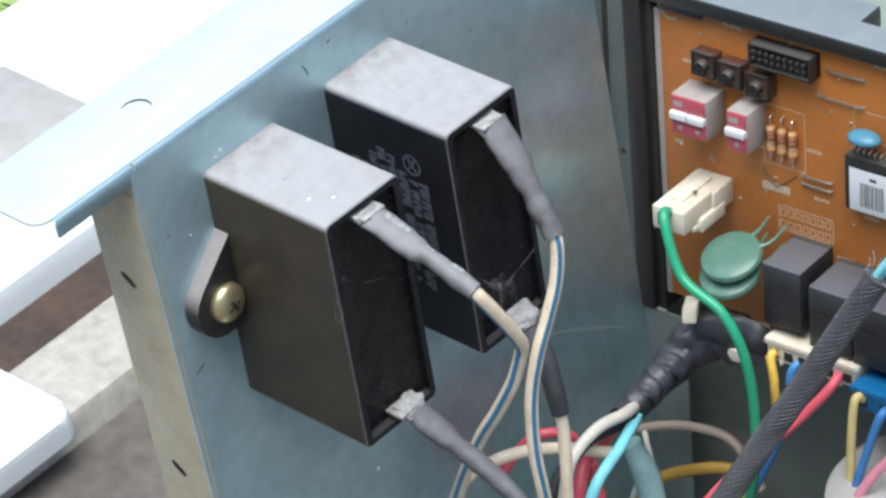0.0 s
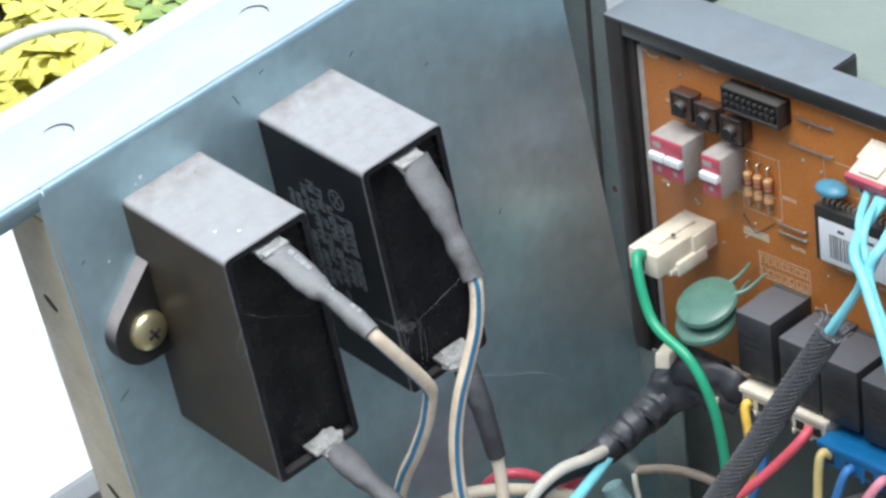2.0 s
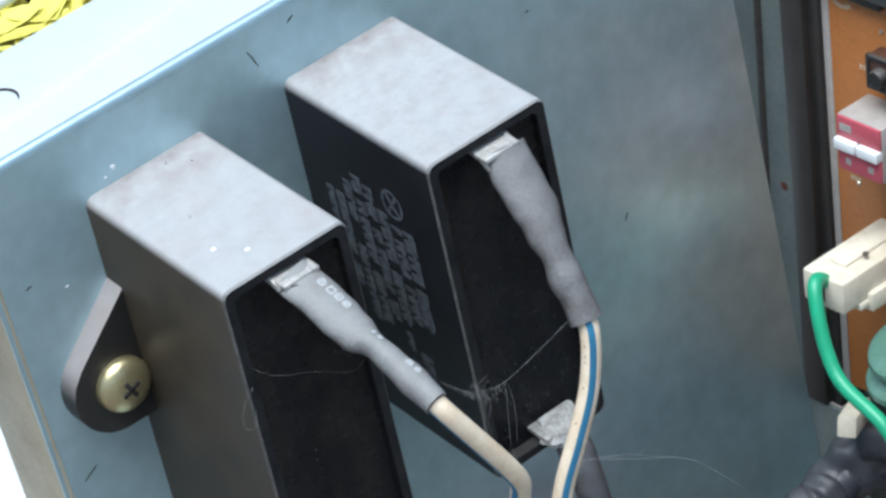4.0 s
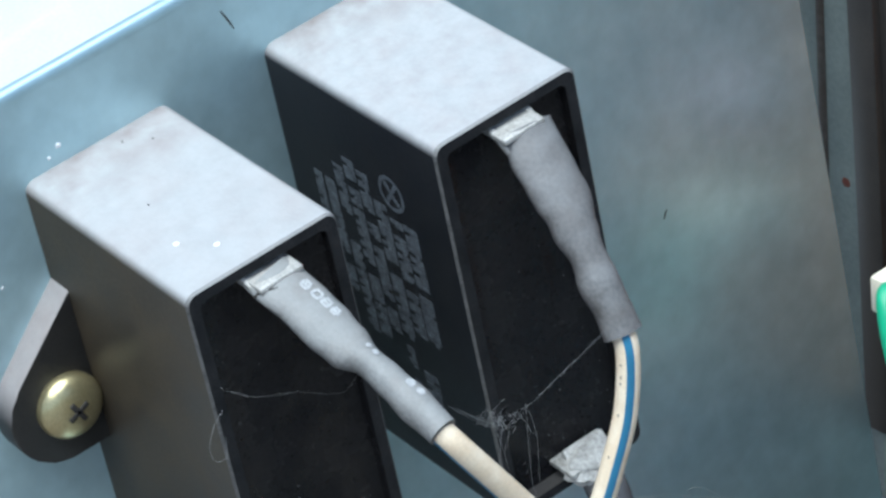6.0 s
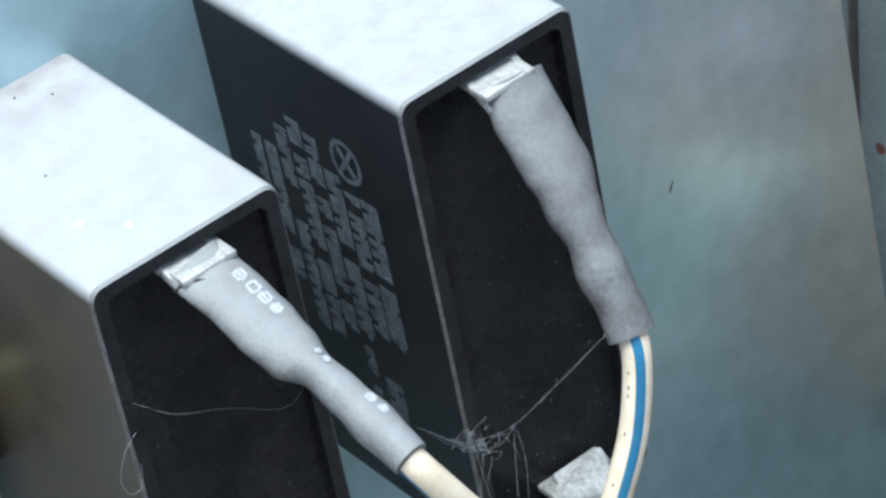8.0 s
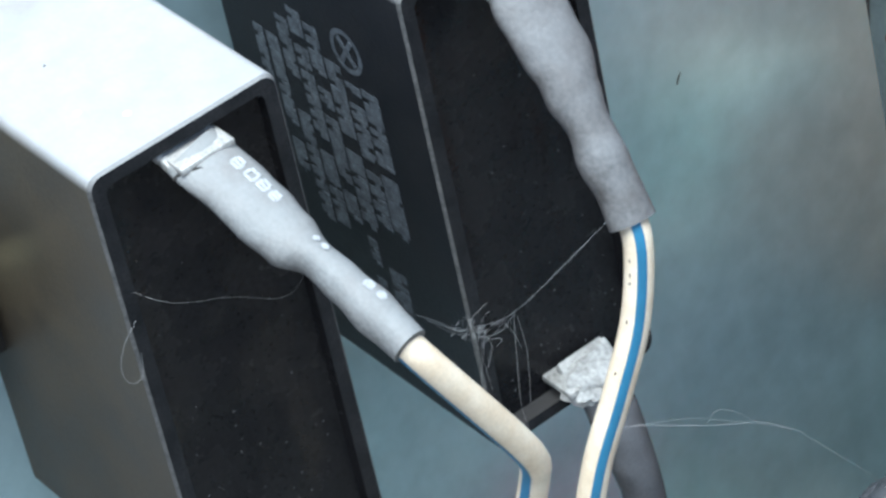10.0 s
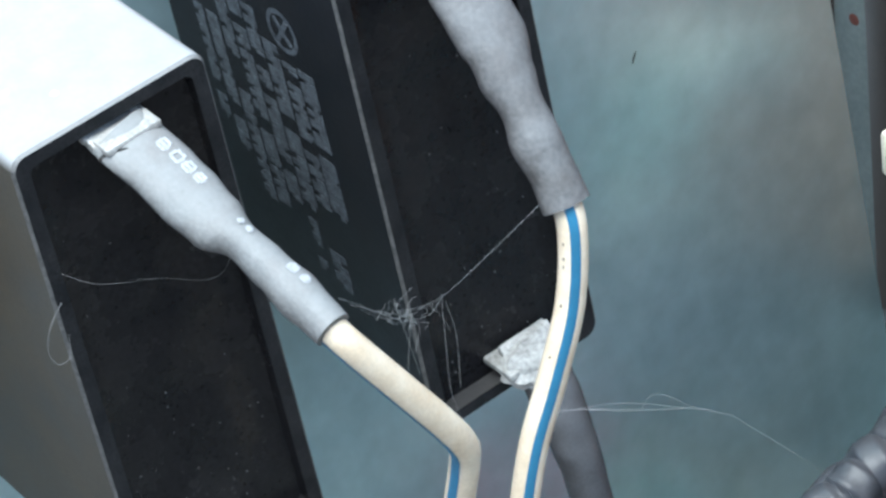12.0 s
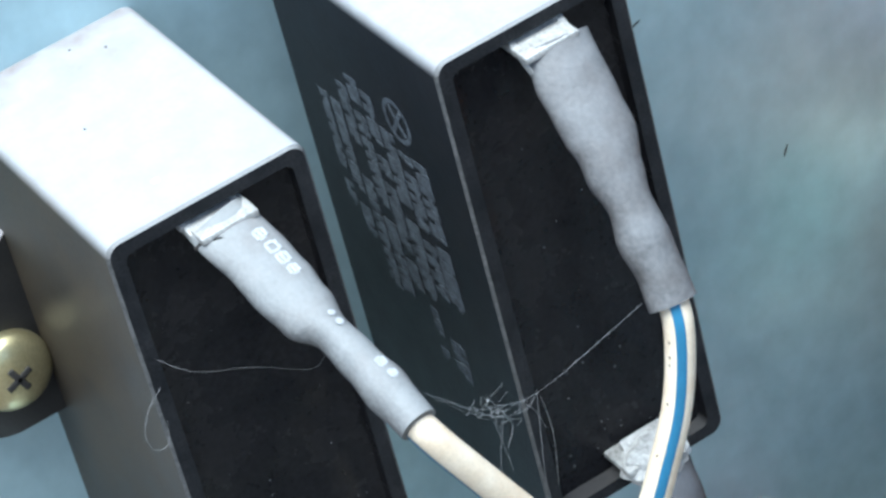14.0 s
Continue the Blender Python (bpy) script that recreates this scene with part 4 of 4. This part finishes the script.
def low_plug(u0, u1, w, mat, n, label, holes):
    ob = thing("wire_plug", label, "connector", spot((u0 + u1) / 2, 0, w), "plugs along the board's foot")
    h = (u1 - u0) / 2
    part("shell", nbox(-h, h, 0, n, -3.6, 3.2, 0.5), mat, ob)
    part("flange", nbox(-h - 0.6, h + 0.6, n - 5, n + 0.6, 1.6, 3.6, 0.35), mat, ob)
    for k in range(holes):
        c = (k - (holes - 1) / 2) * (2 * h / holes)
        part("rib", nbox(c - 2.9, c - 2.1, n - 9, n + 0.3, -4.6, -3.0, 0.2), mat, ob)
        part("hole", nbox(c - 1.5, c + 1.5, n - 0.2, n + 0.12, -2.6, 0.4, 0.15), BLACK_PART, ob)


low_plug(45.5, 59.5, -84.5, WHITE_PLASTIC, 19, "ivory nylon plug with yellow and blue wires", 3)
low_plug(62, 74, -85.5, WHITE_PLASTIC, 18, "ivory nylon plug with a red wire", 2)
low_plug(75, 102, -88.5, BLUE_PLASTIC, 22, "bright blue nylon plug with three wires", 4)
low_plug(101, 114, -91.5, WHITE_PLASTIC, 19, "ivory nylon plug with two teal wires", 2)
single("board_clip", nbox(28, 38, 6, 22, -91, -87, 0.5), WHITE_PLASTIC, "small ivory plastic clip beside the taped bundle", "clip", BOARD_AT)
single("plastic_tie", turn(nbox(-2, 2, 0, 14, -2.2, 2.2, 0.5), Matrix.Translation((21, -19, -78)) @ pose(0, 0, 0, -18, 0, 30)), WHITE_PLASTIC, "short ivory plastic stub behind the taped bundle", "clip", BOARD_AT)


# ---- loose wires in front of the board ----
def wire(label, mat, points, r=1.1, name="wire"):
    return single(name, tube(points, r, None, (0.3, 1, 0.2), 12, 8), mat, label, "wire")


wire("green insulated wire curving down from its plug", GREEN_WIRE, [at(17.2, 20, -49.6), (28.0, 132.4, 509.5), (36.9, 127.0, 495.0), (51.5, 126.6, 487.6), (58.0, 126.5, 472.3), (59.4, 125.1, 449.9), (56.5, 123.2, 427.1), (45.9, 119.5, 394.3)], 1.55)
tube_ob = thing("braided_tube", "black braided cable tube holding cyan wires", "cable")
BRAID_LINE = [(102.3, 136.4, 515.7), (93.8, 128.4, 498.9), (85.7, 120.0, 482.1), (77.8, 111.0, 466.3), (71.4, 100.9, 451.6), (62.1, 80.1, 428.0)]
part("sleeve", tube(BRAID_LINE, 3.6, None, (0, 1, 0), 20, 8, None, 0.03, 0.8), BRAID, tube_ob)
weave = bmesh.new()
line = curve_points(BRAID_LINE, 18)
for turns, k in [(t, k) for t in (-4, 4) for k in range(14)]:
    strand = []
    for i in range(1, len(line) - 1):
        d = (line[i + 1] - line[i - 1]).normalized()
        u = d.cross(Vector((0, 1, 0))).normalized()
        w = 2 * math.pi * (k / 14 + turns * i / len(line))
        strand.append(tuple(line[i] + (u * math.cos(w) + d.cross(u) * math.sin(w)) * (3.66 if turns > 0 else 3.60)))
    tube(strand, 0.2, None, (0, 1, 0), 4, 1, bm=weave)
part("weave", weave, WEAVE, tube_ob, "grey woven strands")
for k in range(14):
    a = 2 * math.pi * k / 14
    p = Vector((102.3, 136.4, 515.7))
    o = Vector((math.cos(a) * 3.4, math.sin(a) * 3.0, -math.cos(a) * 1.8))
    part("frayed_thread", tube([p + o, p + o * 1.15 + Vector((0.8, 0.8, 1.6)), p + o * (1.3 + 0.3 * math.sin(5 * a)) + Vector((1.0, 0.9, 2.4 + math.sin(3 * a)))], 0.12, seg=5, steps=3), WEB, tube_ob)
wire("cyan wire running from the plug into the braided tube", CYAN_WIRE, [at(86.5, 10, -8.5), (106.2, 148.7, 545.2), (113.7, 141.9, 537.4), (102.9, 137.2, 516.7), (95.6, 131.0, 501.9)], 1.15)
wire("cyan wire running from the plug into the braided tube", CYAN_WIRE, [at(90.5, 10, -8.5), (109.3, 147.7, 545.7), (111.7, 141.4, 533.2), (101.1, 136.6, 514.6), (94.6, 128.9, 499.9)], 1.15)
wire("cyan wire running from the plug into the braided tube", CYAN_WIRE, [at(99, 10, -8.5), (117.4, 147.5, 547.1), (113.9, 142.9, 536.4), (101.7, 135.8, 515.7), (94.6, 129.9, 502.0)], 1.15)
wire("long cyan wire hanging in front of the relays", CYAN_WIRE, [at(102, 10, -8.5), (118.2, 145.6, 546.1), (118.3, 139.0, 538.7), (134.6, 130.4, 523.7), (143.4, 124.4, 502.0), (148.1, 117.0, 472.9), (146.1, 106.7, 429.8)], 1.5)
wire("long cyan wire hanging in front of the relays", CYAN_WIRE, [at(92.5, 10, -8.5), (110.3, 142.9, 544.2), (119.7, 136.6, 538.7), (133.1, 128.9, 526.0), (141.6, 123.0, 504.2), (146.1, 115.1, 473.4), (143.3, 105.4, 430.2)], 1.5)
wire("pink wire between plug and white sheath", PINK_WIRE, [at(106, 10, -8.5), (127.9, 150.3, 541.7), (135.7, 145.6, 530.0), (139.7, 139.4, 515.4)], 1.3)
wire("pink wire between plug and white sheath", PINK_WIRE, [at(109.5, 10, -8.5), (128.8, 149.2, 542.3), (133.7, 144.6, 528.9), (137.5, 138.3, 514.4)], 1.3)
single("white_sheath", tube([(134.9, 145.6, 530.6), (140.4, 135.2, 506.7), (144.5, 122.2, 466.8), (143.3, 109.2, 424.1)], 4.0, None, (0, 1, 0), 18, 8), PAPER, "smooth white cable sheath hanging beside the relays", "cable")
wire("straw-coloured wire from the third plug", STRAW_WIRE, [at(119, 10, -8.5), (149.4, 145.7, 532.8), (156.2, 133.1, 499.5), (157.5, 119.5, 458.1), (153.9, 108.0, 419.0)], 1.1)
wire("blue wire from the third plug", BLUE_WIRE, [at(122, 10, -8.5), (154.6, 145.8, 532.7), (162.5, 133.1, 499.3), (163.8, 119.5, 457.9), (158.1, 107.9, 418.9)], 1.1)
wire("yellow wire from an ivory plug", YELLOW_WIRE, [at(48.5, 17, -86), (57.0, 137.9, 466.4), (59.2, 135.5, 458.5), (57.6, 134.5, 439.2), (50.0, 127.9, 418.4), (37.5, 121.7, 389.4)], 1.35)
wire("blue wire from an ivory plug", BLUE_WIRE, [at(56, 17, -86), (63.8, 138.1, 462.9), (62.0, 136.1, 447.4), (52.2, 128.7, 420.5), (37.5, 119.7, 389.4)], 1.35)
wire("red wire from an ivory plug", RED_WIRE, [at(68, 16, -86), (77.6, 138.4, 463.2), (70.9, 129.9, 453.8), (55.9, 110.4, 436.0), (46.5, 94.2, 416.6)], 1.5)
wire("straw-coloured wire from the blue plug", STRAW_WIRE, [at(78.5, 20, -90), (88.2, 136.9, 465.1), (87.9, 133.6, 452.5), (86.8, 131.3, 433.8), (80.9, 123.4, 388.4)], 1.35)
wire("blue wire from the blue plug", BLUE_WIRE, [at(86, 20, -90), (96.5, 137.5, 462.2), (93.3, 133.9, 450.5), (88.9, 129.5, 432.6), (78.8, 121.4, 388.4)], 1.35)
wire("rose wire from the blue plug", PINK_WIRE, [at(97, 20, -90), (109.1, 138.9, 464.6), (103.6, 133.4, 454.6), (93.6, 127.4, 438.3), (77.5, 114.7, 399.2)], 1.45)
wire("teal wire from the last ivory plug", TEAL_WIRE, [at(104, 17, -93), (110.8, 141.5, 458.1), (105.7, 138.1, 447.0), (99.5, 135.3, 433.3), (89.3, 125.4, 393.3)], 1.35)
wire("teal wire from the last ivory plug", TEAL_WIRE, [at(111, 17, -93), (124.4, 143.1, 462.0), (112.6, 136.9, 449.0), (101.3, 131.3, 437.3), (87.4, 119.1, 398.5)], 1.35)
wire("grey-brown wire looping behind the bundle", BROWN_WIRE, [(-21.4, 124.6, 384.4), (-13.2, 128.3, 401.6), (-6.5, 134.3, 409.6), (6.6, 138.2, 416.4), (19.4, 141.2, 419.5), (32.1, 143.1, 418.1), (41.9, 142.2, 404.6)], 1.5)
wire("amber wire curving below the bundle", ORANGE_WIRE, [(2.4, 122.2, 385.0), (8.9, 126.0, 399.7), (14.3, 130.0, 405.9), (28.4, 133.9, 413.0), (35.9, 137.0, 413.9)], 1.9)
wire("thin grey wire hanging below the bundle", WHITE_WIRE, [(10.4, 127.8, 423.6), (12.9, 125.8, 421.8), (15.0, 123.7, 415.0), (10.4, 119.8, 405.3), (5.0, 115.7, 385.4)], 0.9)

bundle = thing("taped_bundle", "wire bundle wrapped in crumpled black tape", "wire bundle")
part("wrap", tube([(45.3, 142.7, 468.1), (38.0, 138.6, 466.6), (31.8, 134.0, 463.2), (29.4, 127.3, 460.1), (28.3, 120.1, 457.5), (29.0, 109.8, 457.4), (32.0, 98.1, 460.1)], [5.0, 7.4, 7.4, 6.2, 5.2, 4.4, 3.6], [4.0, 5.8, 6.2, 5.5, 4.9, 4.2, 3.4],
                  (0, 0, 1), 34, 14, None, 0.24, 0.20), TAPE, bundle, "crumpled black tape")
for k in range(6):
    t = k / 5
    c = Vector((29.9, 129.4, 460.7)).lerp(Vector((31.0, 102.1, 459.2)), t)
    d = Vector((0.1 + 0.25 * (-1) ** k, 1, 0.35)).normalized()
    r = 6.0 - 2.2 * t
    ring = tube([c - d * 3.2, c - d * 1.4, c + d * 1.2, c + d * 3.0], [r - 0.5, r + 0.25, r, r - 0.9], [r - 0.9, r - 0.15, r - 0.4, r - 1.3], (0.9, 0.5 * (-1) ** k, 0.6), 30, 6, None, 0.12, 0.30)
    part("tape_turn", ring, TAPE, bundle)
part("loose_tape", tube([(34.0, 132.4, 468.8), (40.2, 136.5, 471.2), (48.4, 140.6, 468.0), (55.5, 144.7, 461.7)], [3.5, 5.5, 5.0, 2.5], [1.8, 2.6, 2.4, 1.2], (0, 0.4, 1), 20, 10, None, 0.4, 0.22), TAPE, bundle)
part("loose_tape", tube([(37.0, 133.4, 465.1), (43.1, 136.5, 464.0), (50.3, 139.6, 460.8)], [3.0, 4.2, 2.2], [1.6, 2.2, 1.0], (0.2, 0.4, 1), 18, 10, None, 0.4, 0.26), TAPE, bundle)
part("tail", tube([(31.4, 99.4, 458.8), (32.4, 89.9, 461.5), (32.5, 81.6, 462.5), (31.5, 69.6, 454.6), (26.4, 60.0, 430.0)], [3.2, 2.3, 2.2, 2.2, 2.2], None, (0, 0, 1), 14, 8), TAPE, bundle)
wire("white wire leaving the taped bundle", WHITE_WIRE, [(32.4, 104.7, 460.3), (35.7, 96.6, 464.7), (36.0, 85.6, 467.7), (35.9, 74.8, 465.0), (35.9, 69.5, 456.9), (33.8, 62.3, 429.3)], 1.75)
wire("cyan wire leaving the taped bundle", CYAN_WIRE, [(30.5, 108.6, 456.7), (34.9, 100.7, 458.0), (40.5, 88.4, 460.0), (42.3, 74.7, 455.9), (39.2, 64.6, 433.4)], 1.7)
wire("green wire in the bundle's shade", GREEN_WIRE, [(26.1, 108.6, 452.7), (23.4, 104.9, 446.0), (19.8, 102.4, 441.8), (15.3, 99.8, 434.7), (9.6, 94.7, 412.2)], 1.6)
wire("red wire under the taped bundle", RED_WIRE, [(24.8, 106.1, 454.4), (23.9, 99.6, 450.3), (21.9, 94.2, 444.2), (28.5, 88.7, 438.0), (37.6, 80.5, 422.5)], 1.9)
wire("red wire under the taped bundle", RED_WIRE, [(29.1, 102.1, 456.5), (29.7, 94.1, 455.0), (25.8, 88.7, 448.3), (28.6, 80.4, 442.3), (28.4, 72.6, 420.9)], 2.1)
wire("red wire looping over cream wires", RED_WIRE, [(10.5, 67.4, 449.9), (17.2, 75.0, 461.7), (21.9, 80.4, 463.3), (24.6, 85.8, 458.9), (23.7, 88.7, 449.6), (20.2, 88.9, 429.4)], 1.6)
wire("cream wire bending below the capacitors", CREAM, [(7.6, 43.5, 441.3), (15.9, 49.1, 464.0), (21.0, 57.4, 468.8), (25.2, 67.0, 467.8), (30.1, 77.5, 463.4), (33.8, 91.3, 453.3)], 1.8)
single("blue_sleeve_end", tube([(18.5, 113.8, 433.3), (22.5, 114.4, 420.9), (24.1, 114.0, 405.7)], [3.3, 4.2, 4.4], [3.0, 3.9, 4.0], (0, 1, 0), 18, 8), PALE_CAP, "pale blue plastic wire cap under the bundle", "wire cap")
can = lathe([(6, 0), (20, 0), (22, -1.2), (23, -4), (23.4, -9), (23.4, -60)][::-1], 48)
single("round_can", turn(can, Matrix.Translation(Vector(at(90, 22, -111))) @ pose(0, 0, 0, 4, -6, 0)), GREY_CAN, "grey round metal can behind the wires", "metal can")


# ---- cobwebs between the sleeves and the board ----
knot = thing("cobweb", "grey tangled cobweb hanging between the two capacitors", "cobweb")
for pts, r in (([(74.4, 19.4, 583.8), (73.6, 22.1, 580.6), (72.9, 24.8, 577.0), (71.9, 28.5, 574.6), (70.4, 34.1, 572.2), (68.2, 42.7, 571.9), (65.9, 51.7, 572.0)], 0.018),
               ([(74.2, 20.6, 582.0), (73.2, 23.6, 578.6), (72.2, 27.4, 574.0), (71.2, 31.3, 571.6), (70.4, 34.1, 572.2)], 0.018), ([(73.6, 22, 580), (72.7, 25.4, 575.8), (71.6, 29.8, 573.2)], 0.014),
               ([(70.4, 34.0, 572.6), (70.8, 32.7, 566.3), (71.1, 31.6, 559.3), (70, 33, 551)], 0.018), ([(70.5, 34.2, 571.5), (70.2, 34.6, 566), (69.8, 33.6, 558)], 0.018),
               ([(72.3, 27.1, 574.4), (72.2, 27.6, 568.6), (72.1, 27.8, 565.4)], 0.018), ([(71.8, 28.9, 573.6), (72.3, 26.6, 568), (72.6, 25.4, 563)], 0.018),
               ([(71.9, 28.6, 574), (71.7, 29.4, 571.0), (72.1, 27.9, 568.8)], 0.018), ([(71.0, 32, 572.2), (70.6, 33.2, 569.8), (70.5, 33.8, 567)], 0.014)):
    part("strand", tube(pts, r, seg=4, steps=6, bumps=0.5, bump_size=1.7), WEB, knot)
tangle = random.Random(9)
for k in range(22):
    c = Vector((73.0, 24.6, 576.6)).lerp(Vector((71.2, 31.6, 572.4)), tangle.random())
    pts = [c + Vector((tangle.uniform(-0.6, 0.6), tangle.uniform(-1.0, 1.0), tangle.uniform(-1.3, 1.2)))]
    for _ in range(3):
        pts.append(pts[-1] + Vector((tangle.uniform(-0.4, 0.4), tangle.uniform(-0.9, 1.3), tangle.uniform(-1.2, 0.8))))
    part("strand", tube(pts, 0.015, seg=4, steps=5), WEB, knot)
single("cobweb_thread", tube([(44.4, 0.6, 583.6), (48.5, 3.3, 582.4), (48.5, 10.1, 578.8), (50, 16.5, 575.5), (59, 16.6, 585.6)], 0.011, seg=4, steps=8), WEB, "single pale cobweb thread over the capacitor's face", "cobweb")
thread = thing("cobweb", "long thin cobweb thread strung from wire to bundle", "cobweb")
for pts, r in (([(64.6, 46.0, 541.6), (67.5, 48.6, 542.6), (73.8, 54.8, 542.0), (78.2, 59.3, 541.8), (80.9, 62.0, 540.4)], 0.018), ([(80.9, 62.0, 540.8), (82.6, 63.6, 538.4), (87, 68, 532), (72, 84, 505), (46, 98, 478)], 0.012),
               ([(73.8, 54.6, 542.4), (75, 55.4, 544.6), (76, 57, 544.2), (77, 59, 541.8), (79, 60, 541.2)], 0.014), ([(67.5, 48.4, 542.8), (72, 53.6, 542.9), (77.2, 58.4, 541.9)], 0.012)):
    part("strand", tube(pts, r, seg=4, steps=6, bumps=0.4, bump_size=1.9), WEB, thread)
single("dust_fibre", tube([(44.6, -0.2, 580), (44.9, -2.6, 578.2), (44.9, -4.0, 575.2), (44.8, -3.4, 572.6), (44.6, -1.6, 572.4), (44.5, -0.8, 575.4)], 0.02, seg=4, steps=6), WEB, "curled pale dust fibre on the capacitor's edge", "fibre")

# ---- outside: ground, slabs, panels and shrub beside the cabinet ----
single("ground", box(-9000, 9000, -9000, 9000, -40, 0.0), SOIL, "brown bare ground around the cabinet", "ground", kind="structure")
single("concrete_wall", box(-384, -339, -356, 790, -5, 250, 6), CONCRETE, "pale weathered low concrete wall beside the cabinet", "low wall", kind="structure")
# shallow channel; the gap's shade is put into its dark colour
single("drain_channel", box(-424, -384.5, -356, 790, -5, 236, 2), GAP_SHADE_AND_STONE, "dark strip for the shaded gap along the low wall", "channel", kind="structure")
single("painted_ledge", box(-590, -424.5, -356, 790, -5, 250, 8), WHITE_PAINT, "pale painted concrete ledge beyond the gap", "ledge", kind="structure")
single("grey_plate", box(-540, -435, 242, 298, 249.5, 259, 2), GREY_CAN, "flat grey plate lying on the pale ledge", "plate")
single("timber_board", box(-338.5, -130, -356, 790, 213, 236, 3), SOIL, "weathered brown timber board along the low wall", "board")
single("board_support", box(-311, -270, -356, 790, -5, 212.5, 2), SOIL, "brown support under the timber board", "support")
cover = thing("equipment_cover", "white painted metal cover strip lying on the low wall", "metal cover")
part("top_panel", slab(rounded(-410, -324, -340, 149, 9), "z", 252, 263, 3), WHITE_PAINT, cover)
part("lower_lip", slab(rounded(-406, -328, -336, 145, 8), "z", 249.8, 252.2), WHITE_PAINT, cover)


def shrub(seed):
    """A low shrub of many yellow and green leaves on short stems."""
    rnd = random.Random(seed)
    ob = thing("shrub", "low shrub with bright yellow and green leaves", "shrub", Matrix.Translation((-0.842, 0.354, -0.03)) @ Matrix.Diagonal((1.145, 1.145, 0.93, 1)))
    for k in range(26):
        x, y = rnd.uniform(-180, 170), rnd.uniform(-320, 420)
        part("stem", tube([(x * 0.4, y * 0.8, 0), (x * 0.7, y * 0.9, 90), (x, y, rnd.uniform(150, 240))], [6, 4, 2], seg=6, steps=4), SOIL, ob)
    leaves = {0: bmesh.new(), 1: bmesh.new()}
    for k in range(26000):
        x, y = rnd.uniform(-230, 215), rnd.uniform(-350, 450)
        c = Vector((x, y, 250 - 120 * rnd.random() ** 2))
        green = noise.noise((x * 0.011, y * 0.011, 2.0)) + rnd.uniform(-0.2, 0.2) > 0.12
        bm = leaves[1 if green else 0]
        s = rnd.uniform(6, 13)
        m = Matrix.Translation(c) @ Euler((rnd.uniform(-0.4, 0.4), rnd.uniform(-0.4, 0.4), rnd.uniform(0, 6.3))).to_matrix().to_4x4()
        pts = [(-s, 0, 0), (-s * 0.4, -s * 0.4, s * 0.1), (s * 0.3, -s * 0.42, s * 0.1), (s, 0, -s * 0.15), (s * 0.3, s * 0.42, s * 0.1), (-s * 0.4, s * 0.4, s * 0.1)]
        v = [bm.verts.new(m @ Vector(q)) for q in pts]
        mid0, mid1 = bm.verts.new(m @ Vector((-s * 0.4, 0, 0))), bm.verts.new(m @ Vector((s * 0.3, 0, 0)))
        for f in ((v[0], v[1], mid0), (v[1], v[2], mid1, mid0), (v[2], v[3], mid1), (v[3], v[4], mid1), (v[4], v[5], mid0, mid1), (v[5], v[0], mid0)):
            bm.faces.new(f)
    bed = bmesh.new()
    rows = [[bed.verts.new((x, y, 188 + 26 * noise.noise((x * 0.02, y * 0.02, 5.0)) + 10 * noise.noise((x * 0.07, y * 0.07, 1.0)))) for y in range(-350, 451, 16)] for x in range(-230, 216, 15)]
    for a, b in zip(rows, rows[1:]):
        for k in range(len(a) - 1):
            bed.faces.new((a[k], b[k], b[k + 1], a[k + 1]))
    tagged(part("foliage", bed, LEAF_BED, ob, "dense lower leaves"), kind="stuff")
    tagged(part("foliage", leaves[0], LEAF_YELLOW, ob, "bright yellow leaves"), kind="stuff")
    tagged(part("foliage", leaves[1], LEAF_GREEN, ob, "dark green leaves"), kind="stuff")


shrub(6)
hose = thing("garden_hose", "pale grey hose lying over the shrub's leaves", "hose")
part("hose", tube([(-682, 194, 222), (-665, 246, 229), (-656, 288, 234), (-637, 311, 236), (-616, 319, 234), (-597, 320, 220), (-586, 321, 171), (-584, 322, 50)], 3.4, seg=14, steps=8), WHITE_PAINT, hose)
stone = bmesh.new()
bmesh.ops.create_icosphere(stone, subdivisions=3, radius=1)
for v in stone.verts:
    v.co *= 1 + 0.25 * noise.noise(v.co * 1.6)
turn(stone, Matrix.Translation((-779, 299, 113)) @ Matrix.Diagonal((48, 63, 137, 1)))
single("garden_stone", stone, GAP_SHADE_AND_STONE, "dark weathered stone standing among the leaves", "stone")
